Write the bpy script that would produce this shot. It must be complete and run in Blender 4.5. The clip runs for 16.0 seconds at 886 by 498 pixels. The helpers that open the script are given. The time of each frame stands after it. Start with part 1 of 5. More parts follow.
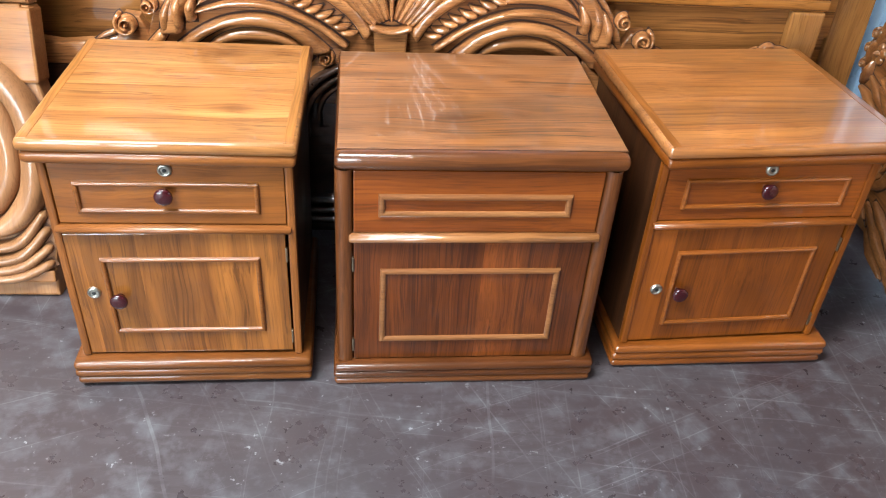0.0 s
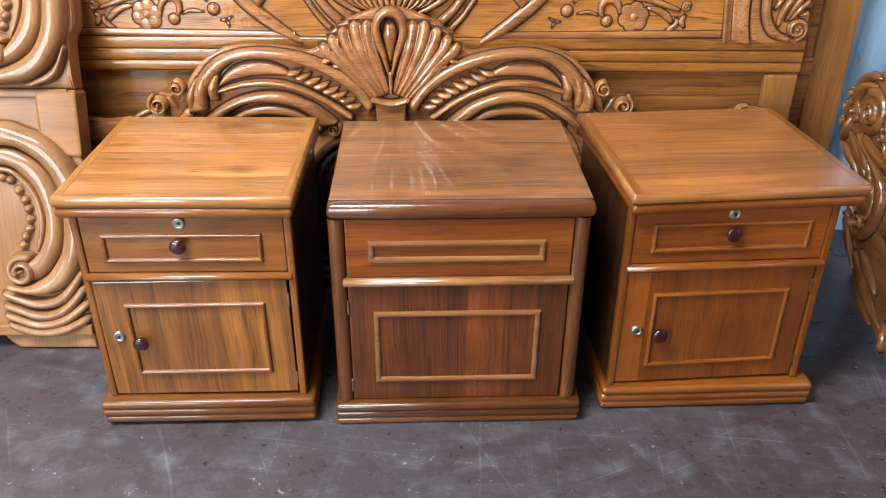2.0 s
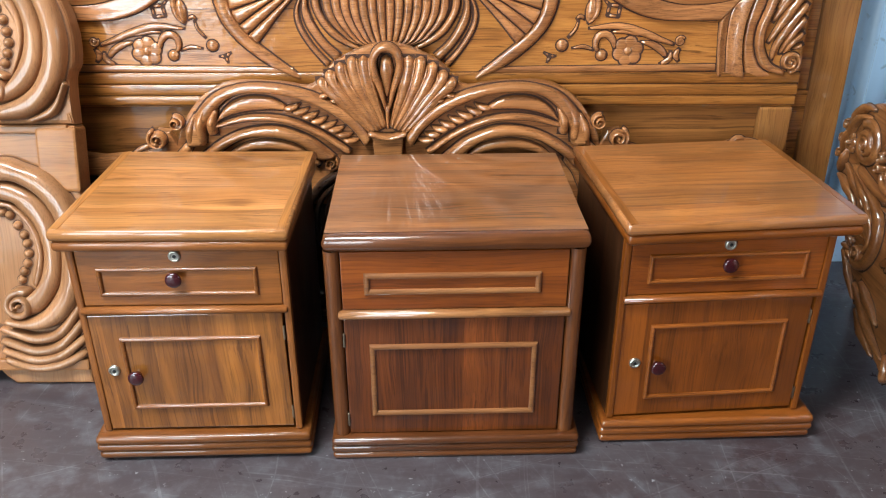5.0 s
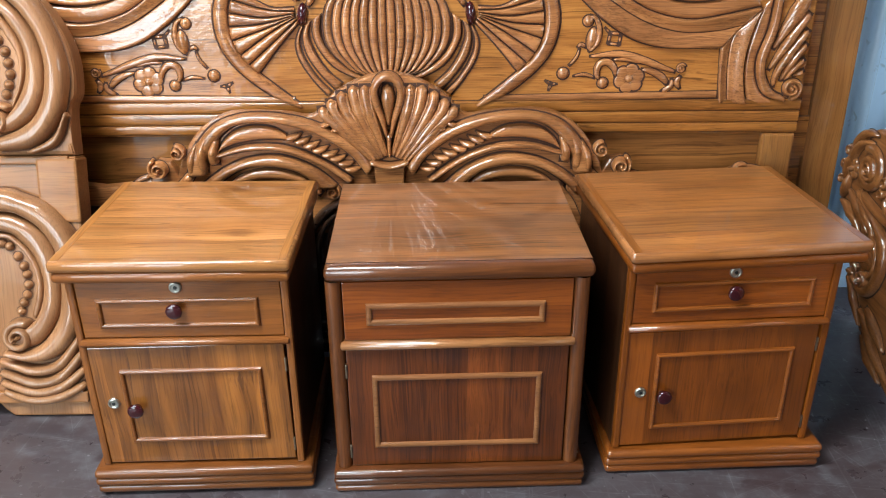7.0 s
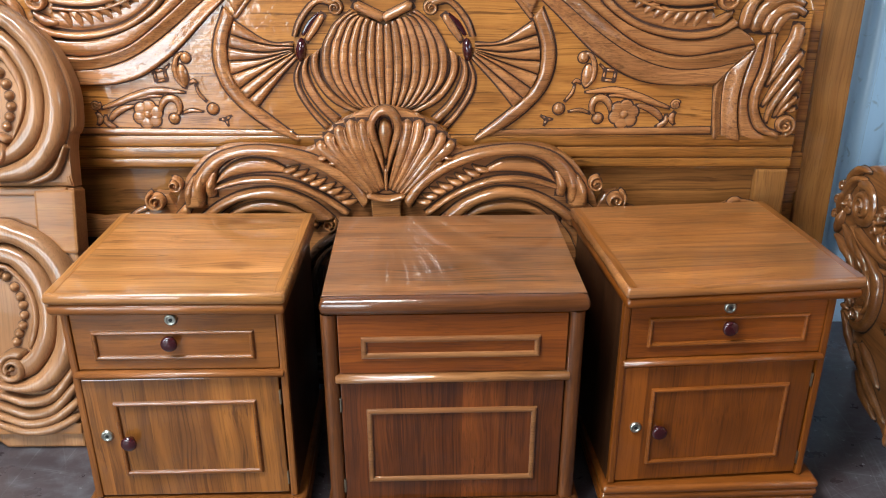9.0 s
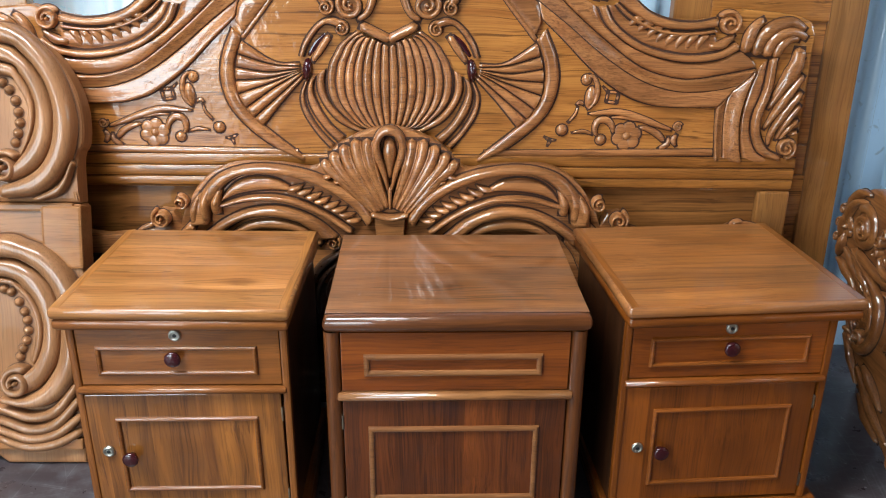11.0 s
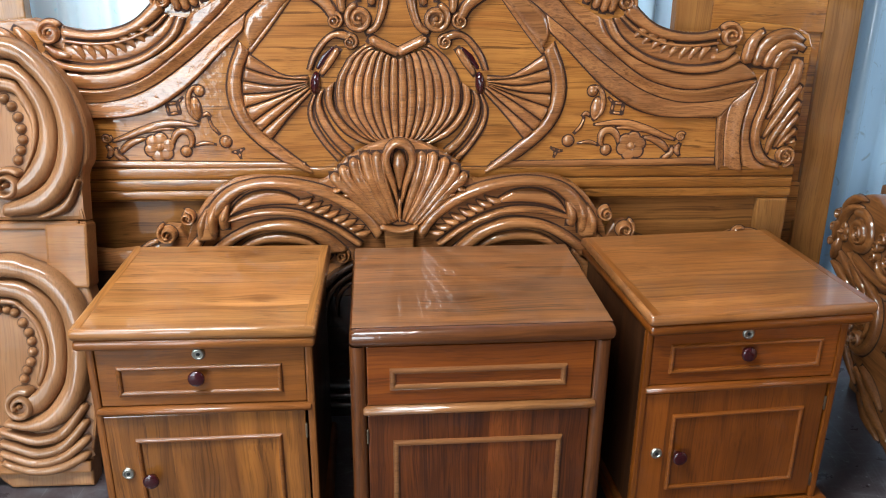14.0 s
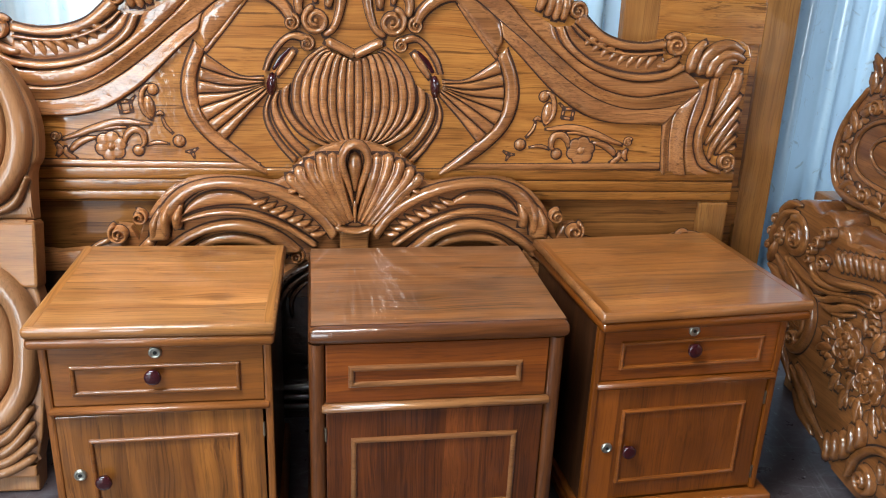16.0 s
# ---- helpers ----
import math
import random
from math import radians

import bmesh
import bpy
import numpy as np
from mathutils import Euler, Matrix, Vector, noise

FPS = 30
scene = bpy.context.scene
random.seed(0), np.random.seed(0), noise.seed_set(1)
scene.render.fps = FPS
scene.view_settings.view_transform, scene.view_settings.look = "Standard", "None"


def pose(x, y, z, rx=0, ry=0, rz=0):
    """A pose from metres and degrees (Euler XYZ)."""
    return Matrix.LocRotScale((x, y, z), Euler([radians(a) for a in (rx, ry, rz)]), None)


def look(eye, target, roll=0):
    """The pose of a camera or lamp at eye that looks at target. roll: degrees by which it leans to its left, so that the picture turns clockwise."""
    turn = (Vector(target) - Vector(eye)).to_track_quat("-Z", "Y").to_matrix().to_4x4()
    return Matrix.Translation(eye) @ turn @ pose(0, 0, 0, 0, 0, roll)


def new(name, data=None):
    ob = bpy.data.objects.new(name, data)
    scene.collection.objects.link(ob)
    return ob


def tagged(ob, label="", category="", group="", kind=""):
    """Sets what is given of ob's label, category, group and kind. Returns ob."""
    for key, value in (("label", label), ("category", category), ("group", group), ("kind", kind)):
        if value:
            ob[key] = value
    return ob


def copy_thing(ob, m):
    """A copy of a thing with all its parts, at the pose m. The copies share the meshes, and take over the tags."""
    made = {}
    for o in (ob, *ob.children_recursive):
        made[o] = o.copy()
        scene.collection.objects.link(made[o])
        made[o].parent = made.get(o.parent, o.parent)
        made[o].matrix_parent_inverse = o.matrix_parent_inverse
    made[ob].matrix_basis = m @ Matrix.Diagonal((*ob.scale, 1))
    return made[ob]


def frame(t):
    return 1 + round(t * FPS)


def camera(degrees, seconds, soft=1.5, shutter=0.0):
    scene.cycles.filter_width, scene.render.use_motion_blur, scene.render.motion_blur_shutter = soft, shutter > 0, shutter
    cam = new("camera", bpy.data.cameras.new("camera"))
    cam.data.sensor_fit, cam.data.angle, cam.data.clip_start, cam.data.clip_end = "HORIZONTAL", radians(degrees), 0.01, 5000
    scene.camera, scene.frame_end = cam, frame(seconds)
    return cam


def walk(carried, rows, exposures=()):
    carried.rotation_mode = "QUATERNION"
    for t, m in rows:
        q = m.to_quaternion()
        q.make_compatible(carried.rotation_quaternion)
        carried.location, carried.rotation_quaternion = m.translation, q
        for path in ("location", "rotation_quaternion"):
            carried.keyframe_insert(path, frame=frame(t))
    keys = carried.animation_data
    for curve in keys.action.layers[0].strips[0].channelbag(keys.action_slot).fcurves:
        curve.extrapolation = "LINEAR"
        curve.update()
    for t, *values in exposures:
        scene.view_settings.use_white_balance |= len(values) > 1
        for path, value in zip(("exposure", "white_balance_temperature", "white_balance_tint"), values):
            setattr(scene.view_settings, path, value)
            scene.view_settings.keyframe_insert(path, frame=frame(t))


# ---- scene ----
cam = camera(56.3, 16.0, soft=1.1)
PATH = [
    (0, (-0.154, 0.062, 1.145), (0.022, 1.681, -0.016), 4.2),
    (0.5, (-0.106, 0.0, 1.149), (0.125, 1.653, 0.048), 4.0),
    (1, (-0.053, -0.047, 1.154), (0.169, 1.632, 0.089), 3.8),
    (1.5, (-0.035, -0.093, 1.155), (0.081, 1.627, 0.141), 1.8),
    (2, (-0.023, -0.102, 1.153), (0.003, 1.641, 0.171), 0.4),
    (2.5, (-0.016, -0.098, 1.15), (-0.004, 1.657, 0.193), 0.2),
    (3, (-0.017, -0.102, 1.148), (-0.005, 1.654, 0.19), 0.2),
    (3.5, (-0.011, -0.107, 1.148), (0.0, 1.654, 0.2), 0.2),
    (4, (-0.003, -0.109, 1.145), (0.01, 1.659, 0.21), 0.2),
    (6.5, (-0.011, -0.095, 1.146), (0.003, 1.711, 0.287), -0.4),
    (7, (-0.01, -0.092, 1.147), (0.004, 1.719, 0.298), -0.4),
    (7.5, (-0.019, -0.088, 1.156), (-0.005, 1.729, 0.321), -0.3),
    (8, (-0.016, -0.091, 1.155), (-0.002, 1.737, 0.343), -0.2),
    (8.5, (-0.006, -0.094, 1.154), (0.012, 1.738, 0.352), -0.0),
    (9, (-0.006, -0.095, 1.157), (0.014, 1.745, 0.373), -0.0),
    (9.5, (-0.011, -0.091, 1.16), (0.008, 1.756, 0.392), 0.0),
    (12, (-0.008, -0.114, 1.153), (0.011, 1.748, 0.424), 0.8),
    (12.5, (-0.042, -0.107, 1.162), (-0.011, 1.755, 0.432), 0.6),
    (13, (-0.084, -0.104, 1.164), (-0.032, 1.757, 0.435), 0.1),
    (13.5, (-0.107, -0.102, 1.166), (-0.016, 1.759, 0.439), 0.2),
    (14, (-0.132, -0.104, 1.167), (-0.011, 1.758, 0.447), 0.6),
    (14.5, (-0.15, -0.11, 1.169), (0.013, 1.754, 0.463), 0.9),
    (15, (-0.169, -0.107, 1.164), (0.027, 1.755, 0.461), 1.2),
    (15.5, (-0.171, -0.112, 1.166), (0.059, 1.747, 0.466), 1.5),
    (16, (-0.171, -0.131, 1.157), (0.098, 1.725, 0.462), 2.4),
]
EXPOSURE = [(0.0, 0.42), (1.0, 0.34), (2.0, 0.12), (4.0, 0.06), (6.5, -0.09), (9.0, -0.22), (12.0, -0.38), (16.0, -0.34)]
walk(cam, [(t, look(eye, target, roll)) for t, eye, target, roll in PATH], exposures=EXPOSURE)

# ---- light ----
world = bpy.data.worlds.new("world")
scene.world = world
world.use_nodes = True
wn = world.node_tree.nodes
sky = wn.new("ShaderNodeTexSky")
sky.sky_type, sky.sun_disc = "NISHITA", False
sky.sun_elevation, sky.sun_rotation = radians(48), radians(200)
world.node_tree.links.new(sky.outputs[0], wn["Background"].inputs[0])
wn["Background"].inputs[1].default_value = 0.12


def area_lamp(name, m, w, h, power, colour):
    data = bpy.data.lights.new(name, "AREA")
    data.shape, data.size, data.size_y, data.energy, data.color = "RECTANGLE", w, h, power, colour
    ob = new(name, data)
    ob.matrix_world = m
    return ob


# daylight through the shop's open front, and tube lamps added for brightness and highlights
area_lamp("doorway_daylight", look((-2.45, -3.9, 1.20), (-2.45, 1.0, 1.20)), 1.1, 2.3, 120, (0.80, 0.93, 1.0))
TUBES = ((-0.9, 0.40), (-0.9, -1.6))
for (tx, ty), watts in zip(TUBES, (44, 16)):
    area_lamp("tube_light_glow", look((tx, ty, 2.78), (tx, ty, 0)), 1.15, 0.05, watts, (1.0, 0.96, 0.90))

# daylight through the translucent roof sheet
area_lamp("roof_light_glow", look((-1.45, 0.15, 2.94), (-1.45, 0.15, 0)), 1.7, 1.1, 190, (0.80, 0.94, 1.0))
# fill light in an opening added to the east wall, brightens the sheet wall
area_lamp("east_daylight", look((3.02, 0.35, 1.65), (0.0, 0.35, 1.65)), 1.3, 1.1, 42, (0.72, 0.88, 1.0))
# daylight through the opening in the west wall
area_lamp("side_daylight", look((-3.02, -2.3, 1.40), (0.0, -2.3, 1.40)), 2.2, 1.9, 160, (0.70, 0.90, 1.0))

# ---- materials ----


class Nodes:
    """A node material with a Principled shader."""

    def __init__(self, name):
        self.mat = bpy.data.materials.new(name)
        self.mat.use_nodes = True
        self.tree = self.mat.node_tree
        self.bsdf = self.tree.nodes["Principled BSDF"]
        self.geo = None

    def add(self, kind):
        return self.tree.nodes.new(kind)

    def put(self, socket, value):
        if isinstance(value, bpy.types.NodeSocket):
            self.tree.links.new(value, socket)
        else:
            socket.default_value = value

    def math(self, op, a, b=0.0, clamp=False):
        n = self.add("ShaderNodeMath")
        n.operation, n.use_clamp = op, clamp
        self.put(n.inputs[0], a)
        self.put(n.inputs[1], b)
        return n.outputs[0]

    def noise(self, vec, scale, detail=4.0, rough=0.55, distort=0.0):
        n = self.add("ShaderNodeTexNoise")
        self.put(n.inputs["Vector"], vec)
        for key, value in (("Scale", scale), ("Detail", detail), ("Roughness", rough), ("Distortion", distort)):
            n.inputs[key].default_value = value
        return n.outputs["Fac"]

    def mapped(self, vec, scale=(1, 1, 1), turn=(0, 0, 0)):
        n = self.add("ShaderNodeMapping")
        self.put(n.inputs["Vector"], vec)
        n.inputs["Scale"].default_value = scale
        n.inputs["Rotation"].default_value = turn
        return n.outputs[0]

    def ramp(self, fac, stops):
        n = self.add("ShaderNodeValToRGB")
        e = n.color_ramp.elements
        while len(e) < len(stops):
            e.new(0.5)
        for el, (at, c) in zip(e, stops):
            el.position, el.color = at, (*c, 1.0) if len(c) == 3 else c
        self.put(n.inputs[0], fac)
        return n.outputs[0]

    def mix(self, fac, a, b, blend="MIX"):
        n = self.add("ShaderNodeMix")
        n.data_type, n.blend_type = "RGBA", blend
        self.put(n.inputs["Factor"], fac)
        for s, v in ((n.inputs[6], a), (n.inputs[7], b)):
            self.put(s, (*v, 1.0) if isinstance(v, tuple) and len(v) == 3 else v)
        return n.outputs[2]

    def span(self, v, a, b, lo, hi):
        n = self.add("ShaderNodeMapRange")
        for s, x in zip(n.inputs, (v, a, b, lo, hi)):
            self.put(s, x)
        return n.outputs[0]

    def bump(self, height, strength, distance=0.002):
        n = self.add("ShaderNodeBump")
        n.inputs["Strength"].default_value, n.inputs["Distance"].default_value = strength, distance
        self.put(n.inputs["Height"], height)
        self.put(self.bsdf.inputs["Normal"], n.outputs[0])

    def set(self, **values):
        for key, value in values.items():
            self.put(self.bsdf.inputs[key.replace("_", " ")], value)
        return self.mat


def grey(v):
    return (v, v, v)


def varnished_wood(name, light, dark, along="x", stave=0.0, gloss=0.22, figure=1.0, dust=0.0, coat=0.6, stave_span=(0.62, 1.2), carve=0.8, fine_grain=0.6, knots=()):
    """Varnished teak: streaky grain, darker figure, pores, staves glued side by side, an uneven glossy coat."""
    k = Nodes(name)
    tex = k.add("ShaderNodeTexCoord").outputs["Object"]
    rnd = k.add("ShaderNodeObjectInfo").outputs["Random"]
    off = k.add("ShaderNodeCombineXYZ")
    for i, f in enumerate((7.3, 3.1, 5.7)):
        k.put(off.inputs[i], k.math("MULTIPLY", rnd, f))
    add = k.add("ShaderNodeVectorMath")
    k.put(add.inputs[0], tex)
    k.put(add.inputs[1], off.outputs[0])
    vec = add.outputs[0]
    # the grain swells round each knot (x, y, radius), whose heart is darker
    heart = None
    for kx, ky, kr in knots:
        away = k.add("ShaderNodeVectorMath")
        away.operation = "SUBTRACT"
        k.put(away.inputs[0], tex)
        away.inputs[1].default_value = (kx, ky, 0.0)
        size = k.add("ShaderNodeVectorMath")
        size.operation = "LENGTH"
        k.put(size.inputs[0], k.mapped(away.outputs[0], (0.6, 1.5, 0.0)))
        pull = k.math("POWER", k.span(size.outputs["Value"], 0.0, kr, 0.92, 0.0), 1.5)
        bent = k.add("ShaderNodeVectorMath")
        bent.operation = "MULTIPLY"
        k.put(bent.inputs[0], away.outputs[0])
        amount = k.add("ShaderNodeCombineXYZ")
        k.put(amount.inputs[1], k.math("MULTIPLY", pull, -1.0))
        k.put(bent.inputs[1], amount.outputs[0])
        moved = k.add("ShaderNodeVectorMath")
        k.put(moved.inputs[0], vec)
        k.put(moved.inputs[1], bent.outputs[0])
        vec = moved.outputs[0]
        core = k.span(size.outputs["Value"], kr * 0.06, kr * 0.30, 0.75, 0.0)
        heart = core if heart is None else k.math("MAXIMUM", heart, core)
    shift = None
    if stave:
        sep = k.add("ShaderNodeSeparateXYZ")
        k.put(sep.inputs[0], vec)
        across = sep.outputs[{"x": 1, "z": 0, "y": 0}[along]]
        cell = k.math("FLOOR", k.math("DIVIDE", k.math("ADD", across, k.math("MULTIPLY", k.noise(vec, 2.0, 1), 0.012)), stave))
        wn_ = k.add("ShaderNodeTexWhiteNoise")
        wn_.noise_dimensions = "1D"
        k.put(wn_.inputs["W"], k.math("ADD", cell, k.math("MULTIPLY", rnd, 91.0)))
        shift = wn_.outputs["Value"]
        add2 = k.add("ShaderNodeVectorMath")
        k.put(add2.inputs[0], vec)
        k.put(add2.inputs[1], wn_.outputs["Color"])
        vec = add2.outputs[0]
    g = {"x": (0.8, 19.0, 19.0), "z": (17.0, 17.0, 0.9), "y": (17.0, 0.9, 17.0)}[along]
    fine = {"x": (4.0, 300.0, 300.0), "z": (300.0, 300.0, 4.0), "y": (300.0, 4.0, 300.0)}[along]
    bend = k.add("ShaderNodeTexNoise")
    k.put(bend.inputs["Vector"], vec)
    bend.inputs["Scale"].default_value, bend.inputs["Detail"].default_value = 5.0, 1.0
    warp = k.add("ShaderNodeVectorMath")
    warp.operation = "MULTIPLY_ADD"
    k.put(warp.inputs[0], bend.outputs["Color"])
    warp.inputs[1].default_value = (0.025, 0.025, 0.025)
    k.put(warp.inputs[2], vec)
    vec = warp.outputs[0]
    streak = k.noise(k.mapped(vec, g), 1.4, 6, 0.62, 0.35)
    lines = k.noise(k.mapped(vec, tuple(x * (6.6 if x > 1 else 1.5) for x in g)), 1.0, 4, 0.6, 0.25)
    hair = k.noise(k.mapped(vec, tuple(x * (19.0 if x > 1 else 2.0) for x in g)), 1.0, 3, 0.6, 0.3)
    pores = k.noise(k.mapped(vec, fine), 1.0, 2, 0.5)
    blotch = k.noise(vec, 5.0, 3, 0.5)
    mid = tuple((a + b) / 2 for a, b in zip(light, dark))
    col = k.ramp(streak, ((0.30, dark), (0.47, mid), (0.62, light)))
    col = k.mix(1.0, col, k.ramp(hair, ((0.34, grey(1 + 0.10 * fine_grain)), (0.5, grey(1.0)), (0.66, grey(1 - 0.36 * fine_grain)))), "MULTIPLY")
    veins = k.span(lines, 0.58, 0.64, 0.0, 0.66 * figure)
    col = k.mix(veins, col, tuple(x * 0.36 for x in dark))
    col = k.mix(k.span(pores, 0.52, 0.68, 0.0, 0.40), col, tuple(x * 0.5 for x in dark))
    col = k.mix(1.0, col, k.ramp(blotch, ((0.3, grey(0.72)), (0.7, grey(1.12)))), "MULTIPLY")
    if shift is not None:
        col = k.mix(1.0, col, k.ramp(shift, ((0.0, grey(stave_span[0])), (1.0, grey(stave_span[1])))), "MULTIPLY")
    if heart is not None:
        col = k.mix(heart, col, tuple(x * 0.55 for x in dark))
    rough = k.span(blotch, 0.3, 0.7, gloss + 0.10, gloss + 0.25)
    if dust:
        haze = k.span(k.noise(k.mapped(tex, (1, 2.2, 1)), 5.0, 6, 0.6, 0.6), 0.30, 0.75, 0.0, dust)
        col = k.mix(haze, col, (0.27, 0.22, 0.18))
        rough = k.math("ADD", rough, k.math("MULTIPLY", haze, 0.35))
    wave = k.noise(tex, 45.0, 2, 0.5)
    k.bump(k.math("ADD", k.math("MULTIPLY", pores, 0.4), k.math("ADD", streak, k.math("MULTIPLY", wave, carve))), 0.14, 0.0014)
    # the varnish: brushed on unevenly, so that its reflections break up
    film = k.add("ShaderNodeBump")
    film.inputs["Strength"].default_value, film.inputs["Distance"].default_value = 0.14 + 0.07 * carve, 0.0012 + 0.0019 * carve
    k.put(film.inputs["Height"], k.math("ADD", k.noise(tex, 34.0, 3, 0.5, 0.6), k.math("ADD", k.math("MULTIPLY", lines, 0.35), k.math("MULTIPLY", k.noise(tex, 130.0, 2, 0.5), 0.22))))
    k.put(k.bsdf.inputs["Coat Normal"], film.outputs[0])
    return k.set(Base_Color=col, Roughness=rough, Specular_IOR_Level=0.2, Coat_Weight=min(1.0, coat * 1.25), Coat_Roughness=0.035, Coat_IOR=1.72, IOR=1.45)


def plain(name, colour, rough=0.5, metal=0.0, coat=0.0, var=0.15, scale=40.0):
    k = Nodes(name)
    tex = k.add("ShaderNodeTexCoord").outputs["Object"]
    n = k.noise(tex, scale, 4)
    c = k.mix(1.0, (*colour, 1.0), k.ramp(n, ((0.3, grey(1 - var)), (0.7, grey(1 + var)))), "MULTIPLY")
    k.bump(n, 0.1, 0.001)
    return k.set(Base_Color=c, Roughness=k.span(n, 0.3, 0.7, rough * 0.85, rough * 1.15), Metallic=metal, Coat_Weight=coat)


def floor_material():
    """Dark red oxide cement under a worn grey film, with soft scuffs and long scratches."""
    k = Nodes("oxide_cement")
    place = k.add("ShaderNodeMapping")
    place.inputs["Location"].default_value = (0.31, 0.17, 0.43)
    k.put(place.inputs["Vector"], k.add("ShaderNodeTexCoord").outputs["Object"])
    tex = place.outputs[0]
    big = k.noise(tex, 1.3, 3, 0.5)
    mid = k.noise(tex, 6.0, 5, 0.55)
    cloud = k.noise(tex, 17.0, 5, 0.6)
    small = k.noise(tex, 55.0, 4, 0.6)
    grit = k.noise(tex, 260.0, 3, 0.6)
    col = k.ramp(big, ((0.30, (0.042, 0.019, 0.020)), (0.50, (0.044, 0.026, 0.028)), (0.70, (0.050, 0.038, 0.041))))
    film = k.ramp(mid, ((0.20, grey(0.05)), (0.80, grey(0.75))))
    col = k.mix(film, col, (0.068, 0.058, 0.064))
    # hazy rubbed marks drawn out one way, and cloudy scuffs
    rubs = k.ramp(k.noise(k.mapped(tex, (3.5, 15.0, 1.0), (0, 0, 0.35)), 1.6, 5, 0.65, 0.5), ((0.50, grey(0.0)), (0.74, grey(0.42))))
    col = k.mix(rubs, col, (0.112, 0.104, 0.114))
    clouds = k.ramp(cloud, ((0.52, grey(0.0)), (0.74, grey(0.66))))
    col = k.mix(clouds, col, (0.128, 0.122, 0.134))
    col = k.mix(k.ramp(small, ((0.55, grey(0.0)), (0.80, grey(0.32)))), col, (0.15, 0.15, 0.165))
    bend = k.add("ShaderNodeTexNoise")
    k.put(bend.inputs["Vector"], tex)
    bend.inputs["Scale"].default_value, bend.inputs["Detail"].default_value = 2.5, 2.0
    drift = k.add("ShaderNodeVectorMath")
    drift.operation = "MULTIPLY_ADD"
    k.put(drift.inputs[0], bend.outputs["Color"])
    drift.inputs[1].default_value = (0.06, 0.06, 0.0)
    k.put(drift.inputs[2], tex)
    scr = None
    for turn, wide, lo in ((0.16, 40.0, 0.715), (1.65, 52.0, 0.720), (-0.40, 58.0, 0.730), (1.15, 46.0, 0.728)):
        lay = k.mapped(k.mapped(drift.outputs[0], (1, 1, 1), (0, 0, turn)), (1.1, wide * 4.0, 1.0))
        one = k.ramp(k.noise(lay, 1.0, 0, 0.5), ((lo, grey(0.0)), (lo + 0.07, grey(0.12))))
        scr = one if scr is None else k.math("MAXIMUM", scr, one)
    scr = k.math("MULTIPLY", scr, k.ramp(cloud, ((0.40, grey(0.15)), (0.62, grey(1.0)))))
    spots = k.math("MULTIPLY", k.ramp(k.noise(tex, 85.0, 2, 0.5), ((0.68, grey(0.0)), (0.76, grey(0.55)))), k.ramp(mid, ((0.42, grey(0.0)), (0.60, grey(1.0)))))
    col = k.mix(k.math("MAXIMUM", scr, spots), col, (0.38, 0.38, 0.40))
    k.bump(k.math("ADD", small, k.math("MULTIPLY", grit, 0.3)), 0.08, 0.001)
    return k.set(Base_Color=col, Roughness=k.span(cloud, 0.3, 0.7, 0.24, 0.42), Specular_IOR_Level=0.5)


def sheet_material(name, colour, glow=0.0):
    k = Nodes(name)
    tex = k.add("ShaderNodeTexCoord").outputs["Object"]
    n = k.noise(k.mapped(tex, (6, 6, 1.2)), 2.0, 5, 0.6)
    sp = k.noise(tex, 26.0, 4, 0.6, 1.2)
    c = k.mix(k.span(n, 0.4, 0.7, 0.0, 0.35), (*colour, 1.0), tuple(x * 0.7 for x in colour))
    c = k.mix(k.span(sp, 0.60, 0.70, 0.0, 0.4), c, (0.16, 0.19, 0.20))
    if glow:
        k.set(Emission_Color=(0.52, 0.78, 1.0, 1.0), Emission_Strength=k.span(n, 0.3, 0.7, glow * 1.1, glow * 0.75))
    return k.set(Base_Color=c, Roughness=0.30, Coat_Weight=0.0 if glow else 1.0, Coat_Roughness=0.06)


TEAK = ((0.455, 0.180, 0.061), (0.24, 0.082, 0.026))
m_carved = varnished_wood("teak_carved", *TEAK, "x", gloss=0.20, figure=0.8, coat=0.8, carve=2.2, fine_grain=0.9)
m_plank = varnished_wood("teak_plank_moulding", (0.3600, 0.1330, 0.0270), (0.2100, 0.0680, 0.0120), "x", gloss=0.24, figure=1.0, coat=0.45, carve=1.6, fine_grain=0.8)
m_panel = varnished_wood("teak_panel", (0.5220, 0.2042, 0.0447), (0.3060, 0.0995, 0.0186), "x", gloss=0.2, figure=1.2, coat=0.8, carve=1.5, fine_grain=0.7)
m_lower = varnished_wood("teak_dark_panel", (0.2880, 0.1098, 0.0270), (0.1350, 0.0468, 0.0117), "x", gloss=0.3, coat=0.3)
m_dark = varnished_wood("black_teak", (0.050, 0.022, 0.012), (0.022, 0.010, 0.006), "x", gloss=0.18, figure=0.3, coat=0.9, carve=2.0)
m_post = varnished_wood("teak_post", (0.3530, 0.1466, 0.0401), (0.2469, 0.0896, 0.0220), "z", gloss=0.28, figure=0.35, coat=0.4, fine_grain=0.3)
m_pale = varnished_wood("teak_pale_carved", (0.3560, 0.1629, 0.0720), (0.2690, 0.1121, 0.0443), "z", gloss=0.27, figure=0.12, coat=0.38, carve=0.9, fine_grain=0.2)
m_pale_field = varnished_wood("teak_pale_field", (0.3406, 0.1545, 0.0648), (0.2693, 0.1097, 0.0414), "z", gloss=0.32, figure=0.1, coat=0.10, carve=0.9, fine_grain=0.2)
